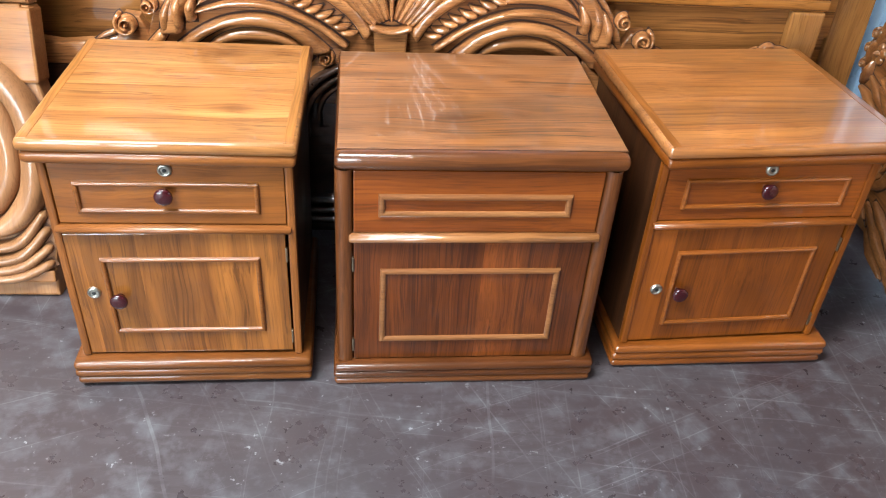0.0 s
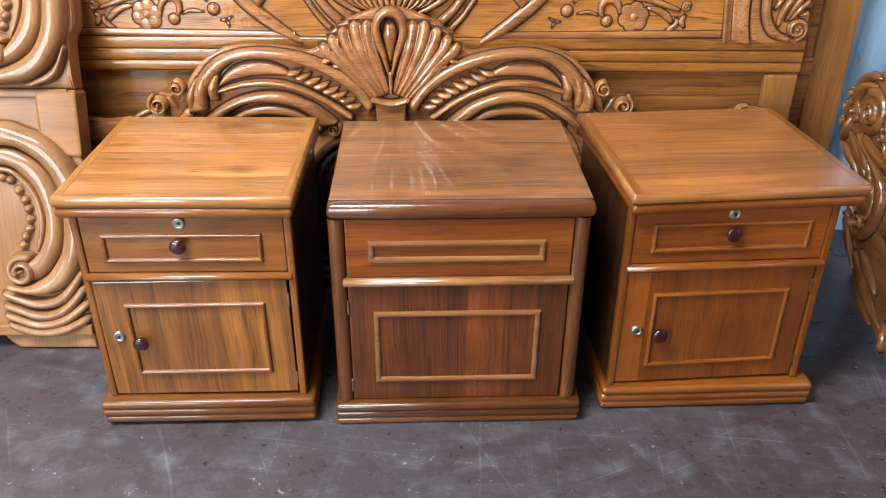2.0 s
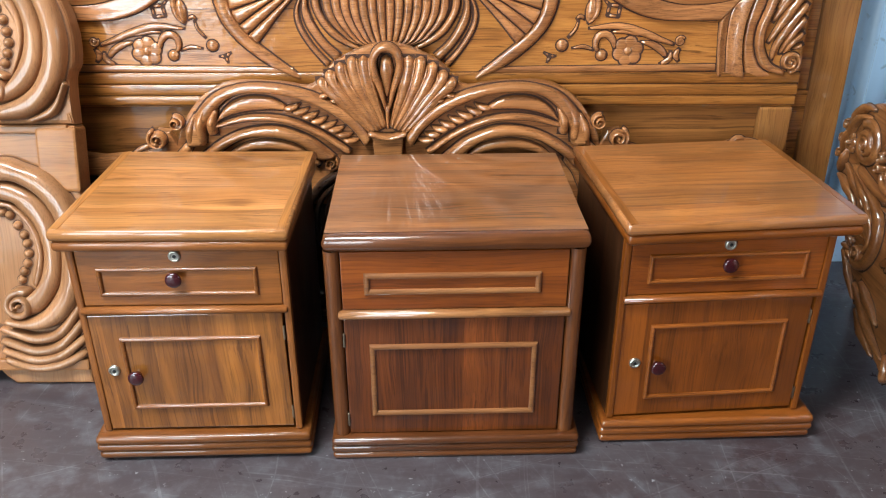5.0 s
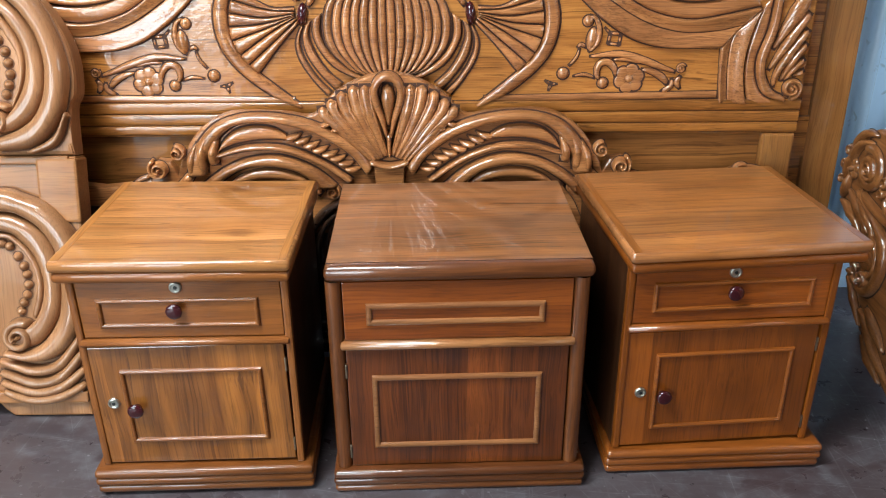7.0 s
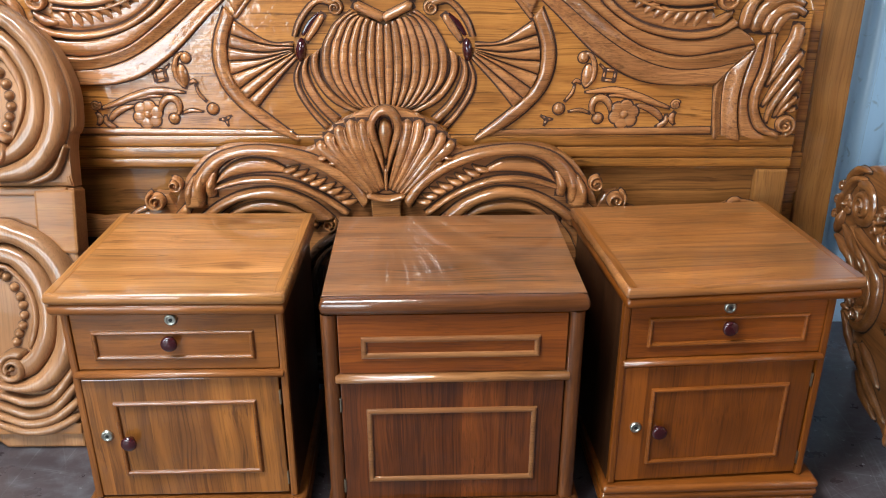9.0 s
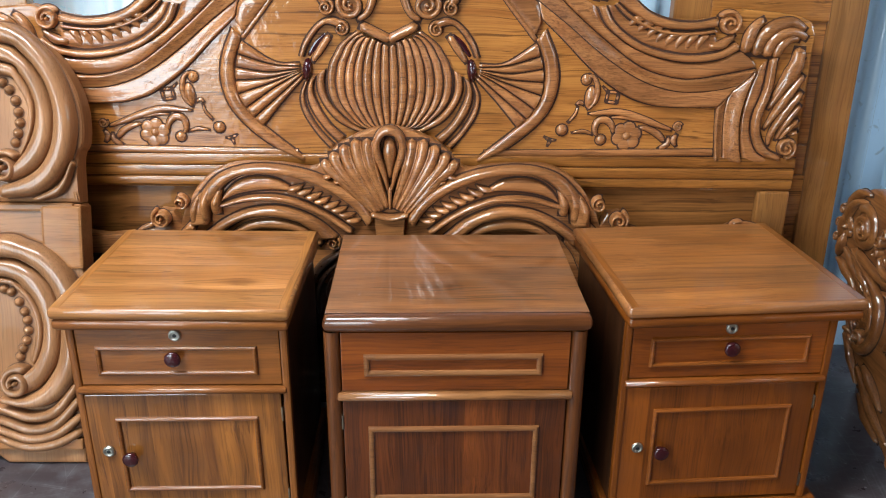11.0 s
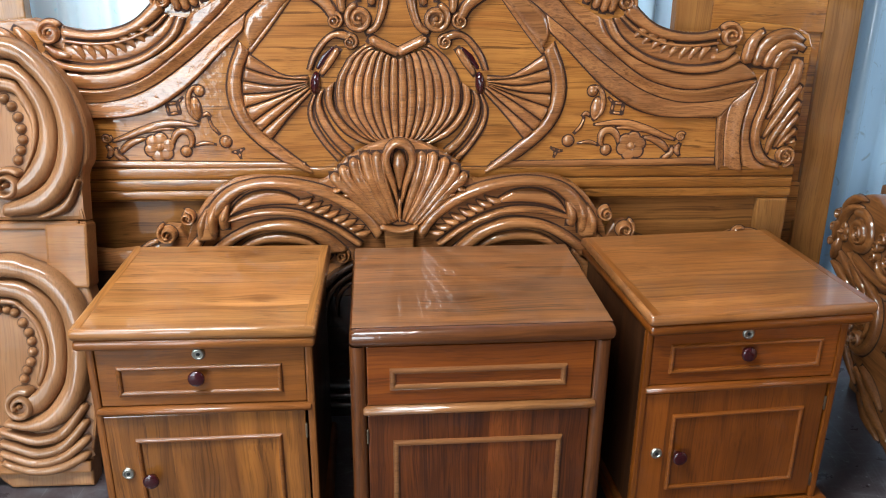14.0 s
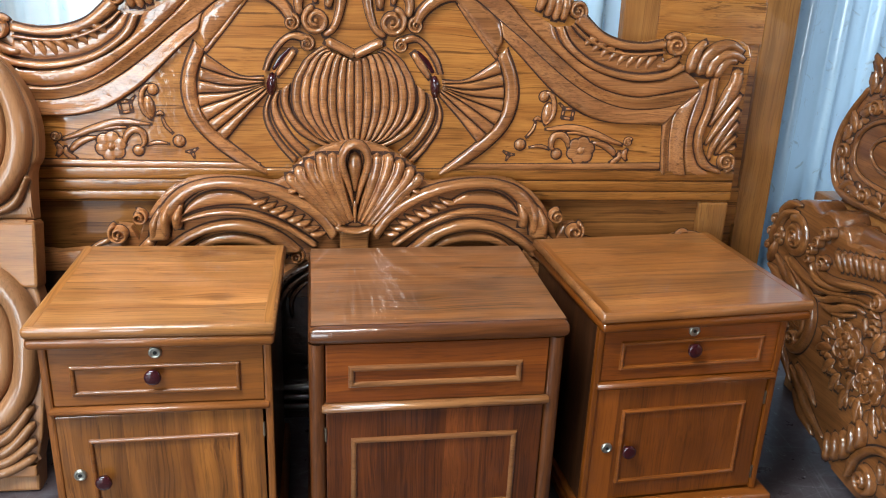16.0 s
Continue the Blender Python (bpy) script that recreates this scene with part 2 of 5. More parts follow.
m_pale_rail = varnished_wood("teak_pale_rail", (0.3421, 0.1394, 0.0463), (0.2395, 0.0868, 0.0258), "x", gloss=0.38, figure=0.15, coat=0.15, fine_grain=0.3)
m_side = varnished_wood("teak_side_carved", (0.2881, 0.1059, 0.0323), (0.1490, 0.0485, 0.0137), "x", gloss=0.16, figure=0.4, coat=0.9, carve=2.2)
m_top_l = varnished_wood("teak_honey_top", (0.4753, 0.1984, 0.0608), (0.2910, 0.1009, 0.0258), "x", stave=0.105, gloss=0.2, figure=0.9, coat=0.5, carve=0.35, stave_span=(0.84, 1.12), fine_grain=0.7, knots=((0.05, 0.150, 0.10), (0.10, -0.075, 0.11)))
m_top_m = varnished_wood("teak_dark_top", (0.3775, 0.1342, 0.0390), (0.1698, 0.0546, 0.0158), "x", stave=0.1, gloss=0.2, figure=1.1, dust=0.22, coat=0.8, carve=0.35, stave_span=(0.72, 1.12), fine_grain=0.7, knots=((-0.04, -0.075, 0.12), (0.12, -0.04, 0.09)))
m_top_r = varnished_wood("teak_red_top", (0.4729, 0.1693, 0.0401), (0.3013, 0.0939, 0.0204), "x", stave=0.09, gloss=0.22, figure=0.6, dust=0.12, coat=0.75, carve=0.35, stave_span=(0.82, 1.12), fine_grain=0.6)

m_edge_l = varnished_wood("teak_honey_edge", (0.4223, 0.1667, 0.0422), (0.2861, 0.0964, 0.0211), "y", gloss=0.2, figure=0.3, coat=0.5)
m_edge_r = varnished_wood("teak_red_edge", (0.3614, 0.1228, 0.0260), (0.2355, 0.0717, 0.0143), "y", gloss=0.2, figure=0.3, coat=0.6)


def trim_woods(name, light, dark, gloss=0.22, coat=0.7):
    """The same wood along and up: rails and mouldings, and stiles."""
    return (varnished_wood(name + "_rail", light, dark, "x", gloss=gloss, figure=0.35, coat=coat, fine_grain=0.4),
            varnished_wood(name + "_stile", light, dark, "z", gloss=gloss, figure=0.4, coat=coat, fine_grain=0.5))


# front woods: the weaker light on the fronts is put into these colours
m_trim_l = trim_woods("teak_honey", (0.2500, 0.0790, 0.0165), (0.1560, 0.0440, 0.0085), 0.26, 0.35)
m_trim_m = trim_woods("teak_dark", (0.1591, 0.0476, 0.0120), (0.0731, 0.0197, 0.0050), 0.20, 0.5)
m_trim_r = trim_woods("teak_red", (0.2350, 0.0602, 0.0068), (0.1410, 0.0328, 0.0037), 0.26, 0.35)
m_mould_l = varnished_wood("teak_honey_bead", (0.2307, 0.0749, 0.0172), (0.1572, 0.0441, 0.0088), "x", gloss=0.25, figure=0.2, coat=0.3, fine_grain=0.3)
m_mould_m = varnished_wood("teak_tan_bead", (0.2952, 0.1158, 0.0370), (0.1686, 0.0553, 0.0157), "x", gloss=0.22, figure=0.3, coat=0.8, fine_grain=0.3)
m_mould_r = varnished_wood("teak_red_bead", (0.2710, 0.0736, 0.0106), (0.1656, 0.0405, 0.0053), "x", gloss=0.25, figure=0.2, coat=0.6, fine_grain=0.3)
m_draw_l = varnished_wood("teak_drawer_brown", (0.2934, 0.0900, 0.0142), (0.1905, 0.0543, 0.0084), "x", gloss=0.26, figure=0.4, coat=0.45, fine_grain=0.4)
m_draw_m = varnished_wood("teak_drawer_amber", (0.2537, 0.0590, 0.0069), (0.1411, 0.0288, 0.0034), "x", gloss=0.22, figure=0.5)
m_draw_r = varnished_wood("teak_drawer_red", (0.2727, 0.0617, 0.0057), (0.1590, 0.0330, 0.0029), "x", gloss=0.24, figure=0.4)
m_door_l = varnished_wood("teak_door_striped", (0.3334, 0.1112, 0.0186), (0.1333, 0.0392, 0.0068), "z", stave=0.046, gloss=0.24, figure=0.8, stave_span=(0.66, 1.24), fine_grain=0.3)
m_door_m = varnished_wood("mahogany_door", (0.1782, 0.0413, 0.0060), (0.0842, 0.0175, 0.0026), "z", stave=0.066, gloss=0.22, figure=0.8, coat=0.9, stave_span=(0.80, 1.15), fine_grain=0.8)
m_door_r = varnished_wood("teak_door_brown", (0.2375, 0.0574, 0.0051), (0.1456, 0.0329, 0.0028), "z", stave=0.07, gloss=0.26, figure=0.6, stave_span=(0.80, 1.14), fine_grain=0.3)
# dark carcass teak; the shade of the gaps between cabinets is in its colour
m_body = varnished_wood("teak_carcass_shaded", (0.07, 0.023, 0.008), (0.03, 0.01, 0.004), "z", gloss=0.3, coat=0.3)
m_steel = plain("nickel", (0.46, 0.44, 0.38), 0.34, 1.0)
m_slot = plain("keyway_black", (0.01, 0.01, 0.01), 0.5)
m_maroon = plain("maroon_lacquer", (0.036, 0.004, 0.006), 0.14, coat=0.5)
m_brass = plain("worn_hinge_steel", (0.30, 0.24, 0.17), 0.4, 1.0)
m_floor = floor_material()
m_sheet = sheet_material("blue_steel_sheet", (0.58, 0.78, 0.98))
m_glow = sheet_material("translucent_sheet", (0.75, 0.85, 0.92), 0.36)
k_roof = Nodes("roof_sheet")
m_roof = k_roof.set(Base_Color=(0.85, 0.9, 0.92, 1.0), Emission_Color=(0.90, 0.96, 1.0, 1.0), Emission_Strength=2.0)
# unseen walls and ceiling, kept dark to limit the bounced light
m_wall = plain("dark_wall", (0.11, 0.105, 0.10), 0.8, scale=6.0)
m_ceil = plain("ceiling_board", (0.16, 0.16, 0.16), 0.8, scale=5.0)
k_tube = Nodes("tube_glass")
m_tube = k_tube.set(Base_Color=(0.9, 0.9, 0.9, 1.0), Emission_Color=(1.0, 0.95, 0.86, 1.0), Emission_Strength=6.0)

# groove colours: stain, with the shade of the deep cuts painted in
m_groove = plain("groove_stain_shade_brown", (0.050, 0.016, 0.006), 0.8)
m_groove_side = plain("groove_stain_shade_black", (0.030, 0.011, 0.005), 0.8)
m_groove_pale = plain("groove_stain_shade_tan", (0.12, 0.046, 0.017), 0.8)
DARKENED = {m_carved: m_groove, m_side: m_groove_side, m_pale: m_groove_pale, m_plank: m_groove}
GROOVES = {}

# ---- shapes ----


class Shape:
    """Vertices and faces gathered for one mesh."""

    def __init__(self, joined=False):
        self.v, self.f, self.s, self.g = [], [], [], []
        self.left = self if joined else None

    def other(self):
        """The shape for the mirrored side: a mesh of its own, unless the two are joined."""
        if self.left is None:
            self.left = Shape()
        return self.left

    def grid(self, rows, close=False, smooth=True):
        base, n = len(self.v), len(rows[0])
        for r in rows:
            self.v.extend(r)
        for i in range(len(rows) - 1):
            for j in range(n if close else n - 1):
                a, b = base + i * n + j, base + i * n + (j + 1) % n
                self.f.append((a, b, b + n, a + n))
                self.s.append(smooth)

    def fan(self, ring, smooth=False):
        base = len(self.v)
        self.v.extend(ring)
        self.f.append(tuple(range(base, base + len(ring))))
        self.s.append(smooth)

    def take(self, bm, smooth=False, sides=False):
        base = len(self.v)
        bm.verts.index_update()
        bm.normal_update()
        self.v.extend(tuple(x.co) for x in bm.verts)
        for f in bm.faces:
            self.f.append(tuple(base + x.index for x in f.verts))
            self.s.append(smooth or (sides and abs(f.normal.y) < 0.9))
        bm.free()

    def box(self, x0, x1, y0, y1, z0, z1, bevel=0.002, m=None):
        bm = bmesh.new()
        bmesh.ops.create_cube(bm, size=1.0)
        for x in bm.verts:
            x.co = ((x0 + x1) / 2 + x.co.x * (x1 - x0), (y0 + y1) / 2 + x.co.y * (y1 - y0), (z0 + z1) / 2 + x.co.z * (z1 - z0))
        if bevel:
            bmesh.ops.bevel(bm, geom=bm.edges[:], offset=bevel, segments=2, affect="EDGES", profile=0.6)
        if m is not None:
            bmesh.ops.transform(bm, matrix=m, verts=bm.verts[:])
        self.take(bm)

    def slab(self, outline, y0, y1, bevel=0.003, smooth=False):
        """A board cut to an outline in x and z, from the front y0 to the back y1, with eased front edges."""
        bm = bmesh.new()
        face = bm.faces.new([bm.verts.new((x, y1, z)) for x, z in outline])
        made = bmesh.ops.extrude_face_region(bm, geom=[face])
        front = [g for g in made["geom"] if isinstance(g, bmesh.types.BMVert)]
        for x in front:
            x.co.y = y0
        if bevel:
            edges = [g for g in made["geom"] if isinstance(g, bmesh.types.BMEdge)]
            bmesh.ops.bevel(bm, geom=edges, offset=bevel, segments=2, affect="EDGES", profile=0.5)
        bmesh.ops.recalc_face_normals(bm, faces=bm.faces[:])
        bmesh.ops.triangulate(bm, faces=[f for f in bm.faces if len(f.verts) > 4])
        self.take(bm, sides=smooth)

    def stroke(self, pts, w, h, y0=0.0, step=0.006, power=0.50, ends=True, segs=8, straight=False):
        """A carved rib along a line in x and z, rounded across and at its ends, standing h proud of y0."""
        path = np.array(pts, float) if straight else spline(pts, step)
        d = np.linalg.norm(np.diff(path, axis=0), axis=1)
        s = np.concatenate(([0], np.cumsum(d)))
        u = s / max(s[-1], 1e-6)
        ww = np.interp(u, np.linspace(0, 1, len(w)), w) if isinstance(w, tuple) else np.full(len(u), w)
        hh = np.interp(u, np.linspace(0, 1, len(h)), h) if isinstance(h, tuple) else np.full(len(u), h)
        tan = np.gradient(path, axis=0)
        tan /= np.maximum(np.linalg.norm(tan, axis=1, keepdims=True), 1e-9)
        nor = np.stack((-tan[:, 1], tan[:, 0]), 1)
        rows = []
        for i in range(len(path)):
            e = 1.0
            if ends:
                near = min(s[i], s[-1] - s[i]) / max(ww[i] * 0.5, 1e-6)
                e = math.sqrt(max(0.0, 1 - (1 - min(near, 1.0)) ** 2)) * 0.97 + 0.03
            row = []
            for j in range(segs + 1):
                a = math.pi * j / segs
                o = math.cos(a) * ww[i] / 2 * e
                up = hh[i] * e * math.sin(a) ** power
                row.append((path[i, 0] + nor[i, 0] * o, y0 + 0.003 - up if 0 < j < segs else y0 + 0.003, path[i, 1] + nor[i, 1] * o))
            rows.append(row)
        self.grid(rows)
        o = (ww * 0.5 + 0.0017)[:, None] * nor
        out = np.vstack((path[:1] - tan[:1] * 0.0026, path, path[-1:] + tan[-1:] * 0.0026))
        o = np.vstack((o[:1], o, o[-1:]))
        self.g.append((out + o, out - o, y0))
        return self

    def band(self, one, two, h, y0=0.0, kind="cushion", gap=0.0020, step=0.007, segs=10):
        """A carved band between two edge lines. cushion: rounded over; fall, rise: high along the first or the second edge."""
        pa, pb = spline(one, step), spline(two, step)
        n = max(len(pa), len(pb))
        pa, pb = even(pa, n), even(pb, n)
        rows = []
        for i in range(n):
            d = pb[i] - pa[i]
            w = max(float(np.linalg.norm(d)), 1e-6)
            g = min(gap / w, 0.2)
            row = []
            for j in range(segs + 1):
                t = 0.5 - 0.5 * math.cos(math.pi * j / segs)
                if kind == "cushion":
                    f = (1 - abs(2 * t - 1) ** 3.4) ** 0.5
                else:
                    q = t if kind == "rise" else 1 - t
                    f = (0.35 + 0.65 * q * q * (3 - 2 * q)) * min(1.0, 3.2 * min(1 - q, q) ** 0.45 if q > 0.5 else 1.0)
                p = pa[i] + d * (g + (1 - 2 * g) * t)
                row.append((p[0], y0 - h * f if 0 < j < segs else y0 + 0.003, p[1]))
            rows.append(row)
        nd = pb - pa
        nd /= np.maximum(np.linalg.norm(nd, axis=1, keepdims=True), 1e-6)
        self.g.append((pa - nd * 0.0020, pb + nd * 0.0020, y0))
        for k in (0, -1):
            cap = [(x, y0 + 0.003, z) for x, y, z in rows[k]]
            rows = [cap] + rows if k == 0 else rows + [cap]
        self.grid(rows)
        return self

    def bands(self, one, two, *args, **kw):
        self.band(one, two, *args, **kw)
        self.other().band([(-x, z) for x, z in one], [(-x, z) for x, z in two], *args, **kw)
        return self

    def both(self, pts, *args, **kw):
        """The same rib on both sides of the middle."""
        self.stroke(pts, *args, **kw)
        self.other().stroke([(-x, z) for x, z in pts], *args, **kw)
        return self

    def bead(self, x, z, rx, rz, h, y0=0.0, turn=0.0, n=12, flat=1.0):
        c, s_ = math.cos(turn), math.sin(turn)
        rows = []
        for i in range(6):
            a = math.pi / 2 * i / 5
            r, up = math.cos(a), math.sin(a) ** flat
            r = max(r, 0.02)
            rows.append([(x + c * rx * r * math.cos(b) - s_ * rz * r * math.sin(b), y0 + 0.003 - h * up, z + s_ * rx * r * math.cos(b) + c * rz * r * math.sin(b))
                         for b in (2 * math.pi * j / n for j in range(n))])
        self.grid(rows, close=True)
        self.fan(rows[-1], True)
        rim = np.array([(x + 1.0 * (c * (rx + 0.0022) * math.cos(b) - s_ * (rz + 0.0022) * math.sin(b)), z + s_ * (rx + 0.0022) * math.cos(b) + c * (rz + 0.0022) * math.sin(b))
                        for b in (math.pi * j / 8 for j in range(17))])
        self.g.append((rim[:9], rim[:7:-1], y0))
        return self

    def beads(self, x, z, *args, **kw):
        self.bead(x, z, *args, **kw)
        kw["turn"] = -kw.get("turn", 0.0)
        self.other().bead(-x, z, *args, **kw)
        return self

    def spiral(self, x, z, r, turns=1.15, start=0.0, way=1, w=None, h=0.02, y0=0.0, eye=True):
        w = w or r * 0.38
        turns = min(turns, 1.25) * 1.25
        n = 14 + int(turns * 12)
        pts = []
        for i in range(n):
            q = i / (n - 1)
            rad = (r - w / 2) * (1 - 0.72 * q)
            a = start + way * turns * 2 * math.pi * q
            pts.append((x + rad * math.cos(a), z + rad * math.sin(a)))
        self.stroke(pts, (w, w * 0.85, w * 0.6), (h * 0.72, h * 0.85, h), y0, step=max(r * 0.12, 0.003), segs=6)
        if eye:
            self.bead(x, z, r * 0.66, r * 0.66, h * 0.45, y0, n=16, flat=0.4)
            self.bead(x, z, r * 0.17, r * 0.17, h * 0.95, y0, n=10, flat=0.6)
        return self

    def spirals(self, x, z, r, turns=1.15, start=0.0, way=1, **kw):
        self.spiral(x, z, r, turns, start, way, **kw)
        self.other().spiral(-x, z, r, turns, math.pi - start, -way, **kw)
        return self

    def flower(self, x, z, r, h=0.016, petals=5, y0=0.0, turn=0.3):
        for i in range(petals):
            a = turn + 2 * math.pi * i / petals
            self.bead(x + math.cos(a) * r * 0.60, z + math.sin(a) * r * 0.60, r * 0.42, r * 0.46, h * 0.50, y0, a, 12, 0.45)
        self.bead(x, z, r * 0.30, r * 0.30, h * 0.95, y0, n=10)
        return self

    def commas(self, pts, n, size, h, y0=0.0, lean=0.9, side=1):
        """A row of small curled leaves along a line, each a shape of its own."""
        path = spline(pts, 0.002)
        made = []
        for i in range(n):
            q = (i + 0.5) / n * (len(path) - 1)
            p = path[int(q)]
            t = path[min(int(q) + 2, len(path) - 1)] - path[max(int(q) - 2, 0)]
            a = math.atan2(t[1], t[0])
            ca, sa = math.cos(a + lean * side), math.sin(a + lean * side)
            cb, sb = math.cos(a + 0.1 * side), math.sin(a + 0.1 * side)
            made.append(Shape().stroke([(p[0] - ca * size * 0.68, p[1] - sa * size * 0.68), (p[0] - cb * size * 0.10, p[1] - sb * size * 0.10),
                         (p[0] + ca * size * 0.42 + cb * size * 0.05, p[1] + sa * size * 0.42 + sb * size * 0.05), (p[0] + ca * size * 0.55 + cb * size * 0.42, p[1] + sa * size * 0.55 + sb * size * 0.42)],
                        (size * 0.14, size * 0.50, size * 0.58, size * 0.24), (h * 0.35, h * 0.8, h, h * 0.8), y0, step=0.004, segs=6))
        return made

    def lathe(self, x, z, y0, profile, n=20):
        """A turned piece about an axis that points to the front: (radius, distance to the front) pairs."""
        rows = [[(x + r * math.cos(b), y0 - d, z + r * math.sin(b)) for b in (2 * math.pi * j / n for j in range(n))] for r, d in profile]
        self.grid(rows, close=True)
        self.fan(rows[-1], True)
        return self


def even(p, n):
    """The line p in n even steps."""
    s = np.concatenate(([0], np.cumsum(np.linalg.norm(np.diff(p, axis=0), axis=1))))
    t = np.linspace(0, s[-1], n)
    return np.stack((np.interp(t, s, p[:, 0]), np.interp(t, s, p[:, 1])), 1)


def spline(pts, step):
    """A smooth line through a few points."""
    p = np.array(pts, float)
    if len(p) == 2:
        n = max(3, int(np.linalg.norm(p[1] - p[0]) / step))
        return p[0] + (p[1] - p[0]) * np.linspace(0, 1, n)[:, None]
    q = np.vstack((2 * p[0] - p[1], p, 2 * p[-1] - p[-2]))
    out = []
    for i in range(1, len(q) - 2):
        n = max(3, int(np.linalg.norm(q[i + 1] - q[i]) / step))
        t = np.linspace(0, 1, n, endpoint=False)[:, None]
        out.append(0.5 * (2 * q[i] + (q[i + 1] - q[i - 1]) * t + (2 * q[i - 1] - 5 * q[i] + 4 * q[i + 1] - q[i + 2]) * t ** 2
                          + (3 * q[i] - q[i - 1] - 3 * q[i + 1] + q[i + 2]) * t ** 3))
    out.append(p[-1:])
    return np.vstack(out)


def part(name, shape, material, parent=None, label=""):
    """Links a shape as one mesh object, under a thing or under a part."""
    if shape.g and parent is not None and material in DARKENED:
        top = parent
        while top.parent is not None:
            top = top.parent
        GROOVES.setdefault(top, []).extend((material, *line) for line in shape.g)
    me = bpy.data.meshes.new(name)
    me.from_pydata(shape.v, [], shape.f)
    me.polygons.foreach_set("use_smooth", shape.s)
    me.materials.append(material)
    bm = bmesh.new()
    bm.from_mesh(me)
    bmesh.ops.recalc_face_normals(bm, faces=bm.faces[:])
    bm.to_mesh(me)
    bm.free()
    me.update()
    ob = new(name, me)
    ob.parent = parent
    if shape.left is not None and shape.left is not shape:
        part(name, shape.left, material, parent, label)
    return tagged(ob, label)


def darken_grooves():
    """The dark strips round every rib, one sheet a thing: groove stain with shade put into its colour."""
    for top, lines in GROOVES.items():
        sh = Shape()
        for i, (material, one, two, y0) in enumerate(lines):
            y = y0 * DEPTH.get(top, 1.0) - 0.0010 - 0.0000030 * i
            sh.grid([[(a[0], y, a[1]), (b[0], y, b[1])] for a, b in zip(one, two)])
        tagged(part("groove_stain", sh, DARKENED[lines[0][0]], top), "dark stain with painted shade in the carved grooves", kind="stuff")


def pieces(name, shapes, material, parent):
    """Alike pieces, each a mesh of its own."""
    for s in shapes:
        part(name, s, material, parent)


def thing(name, m, label, category, group="", kind=""):
    ob = new(name)
    ob.matrix_world = m
    ob.empty_display_size = 0.1
    return tagged(ob, label, category, group, kind)

# ---- setting ----
sh = Shape()
sh.box(-3.2, 3.2, -4.2, 2.4, -0.12, 0.0, 0)
tagged(part("floor", sh, m_floor), "dark red oxide cement floor, scuffed and scratched", "floor", kind="structure")
sh = Shape()
sh.box(-3.2, 3.2, -4.2, 2.4, 3.0, 3.1, 0)
tagged(part("ceiling", sh, m_ceil), "plain ceiling boards over the shop", "ceiling", kind="structure")
# the east wall's opening is added for the fill light
for nm, boxes in (("wall_west", ((-3.2, -3.05, -4.05, -3.4, 0, 3.0), (-3.2, -3.05, -1.2, 2.4, 0, 3.0), (-3.2, -3.05, -3.4, -1.2, 2.35, 3.0), (-3.2, -3.05, -3.4, -1.2, 0, 0.45))),
                  ("wall_east", ((3.05, 3.2, -4.05, -0.3, 0, 3.0), (3.05, 3.2, 1.0, 2.4, 0, 3.0), (3.05, 3.2, -0.3, 1.0, 2.2, 3.0), (3.05, 3.2, -0.3, 1.0, 0, 1.1)))):
    sh = Shape()
    for dims in boxes:
        sh.box(*dims, 0)
    tagged(part(nm, sh, m_wall), "plain dark side wall closing the shop, unseen", "wall", kind="structure")
sh = Shape()
for dims in ((-3.2, -3.0, -4.2, -4.05, 0, 3.0), (-1.9, 3.2, -4.2, -4.05, 0, 3.0), (-3.0, -1.9, -4.2, -4.05, 2.4, 3.0)):
    sh.box(*dims, 0)
tagged(part("wall_south", sh, m_wall), "front wall with the open shop entrance", "wall", kind="structure")


def sheet_wall(name, x0, x1, y, material, label):
    """Trapezoid-ribbed sheet, fixed upright: narrow ribs with flat pans between."""
    sh = Shape()
    prof = []
    pitch, x = 0.1, x0
    while x < x1 - 1e-6:
        for dx, dy in ((0.0, 0.0), (0.004, 0.001), (0.050, 0.001), (0.0545, 0.0), (0.056, -0.003), (0.058, -0.008), (0.061, -0.0135), (0.065, -0.018), (0.070, -0.0215),
                       (0.076, -0.0240), (0.082, -0.0245), (0.086, -0.0235), (0.0885, -0.020), (0.0965, -0.004)):
            prof.append((min(x + dx, x1), y + dy))
        x += pitch
    prof.append((x1, y))
    rows = [[(a, b, z) for a, b in prof] for z in (0.0, 3.0)]
    sh.grid(rows, smooth=True)
    rows = [[(a, b + 0.004, z) for a, b in prof] for z in (0.0, 3.0)]
    sh.grid(rows, smooth=True)
    tagged(part(name, sh, material), label, "wall", kind="structure")


sheet_wall("wall_north", -0.55, 3.2, 2.06, m_sheet, "pale blue ribbed steel sheet wall, stained and scratched")
sheet_wall("wall_north_daylit", -3.2, -0.552, 2.06, m_glow, "translucent ribbed sheet glowing with daylight")

sh = Shape()
sh.box(-2.32, -0.58, -0.42, 0.72, 2.985, 2.998, 0)
tagged(part("roof_light", sh, m_roof), "translucent roof sheet letting daylight in", "roof light", kind="structure")
# tube lamps added to go with the helper lights above
tube = thing("tube_light", pose(0, 0, 0), "white tube lamp added under the ceiling for brightness and highlights", "lamp", "ceiling tubes")
sh = Shape()
sh.box(-0.62, 0.62, -0.03, 0.03, 2.93, 3.0, 0.004)
part("housing", sh, m_ceil, tube)
sh = Shape()
sh.box(-0.58, 0.58, -0.014, 0.014, 2.87, 2.90, 0.006)
part("tube", sh, m_tube, tube)
tube.matrix_world = pose(TUBES[0][0], TUBES[0][1], 0)
for tx, ty in TUBES[1:]:
    copy_thing(tube, pose(tx, ty, 0))

# ---- nightstands ----


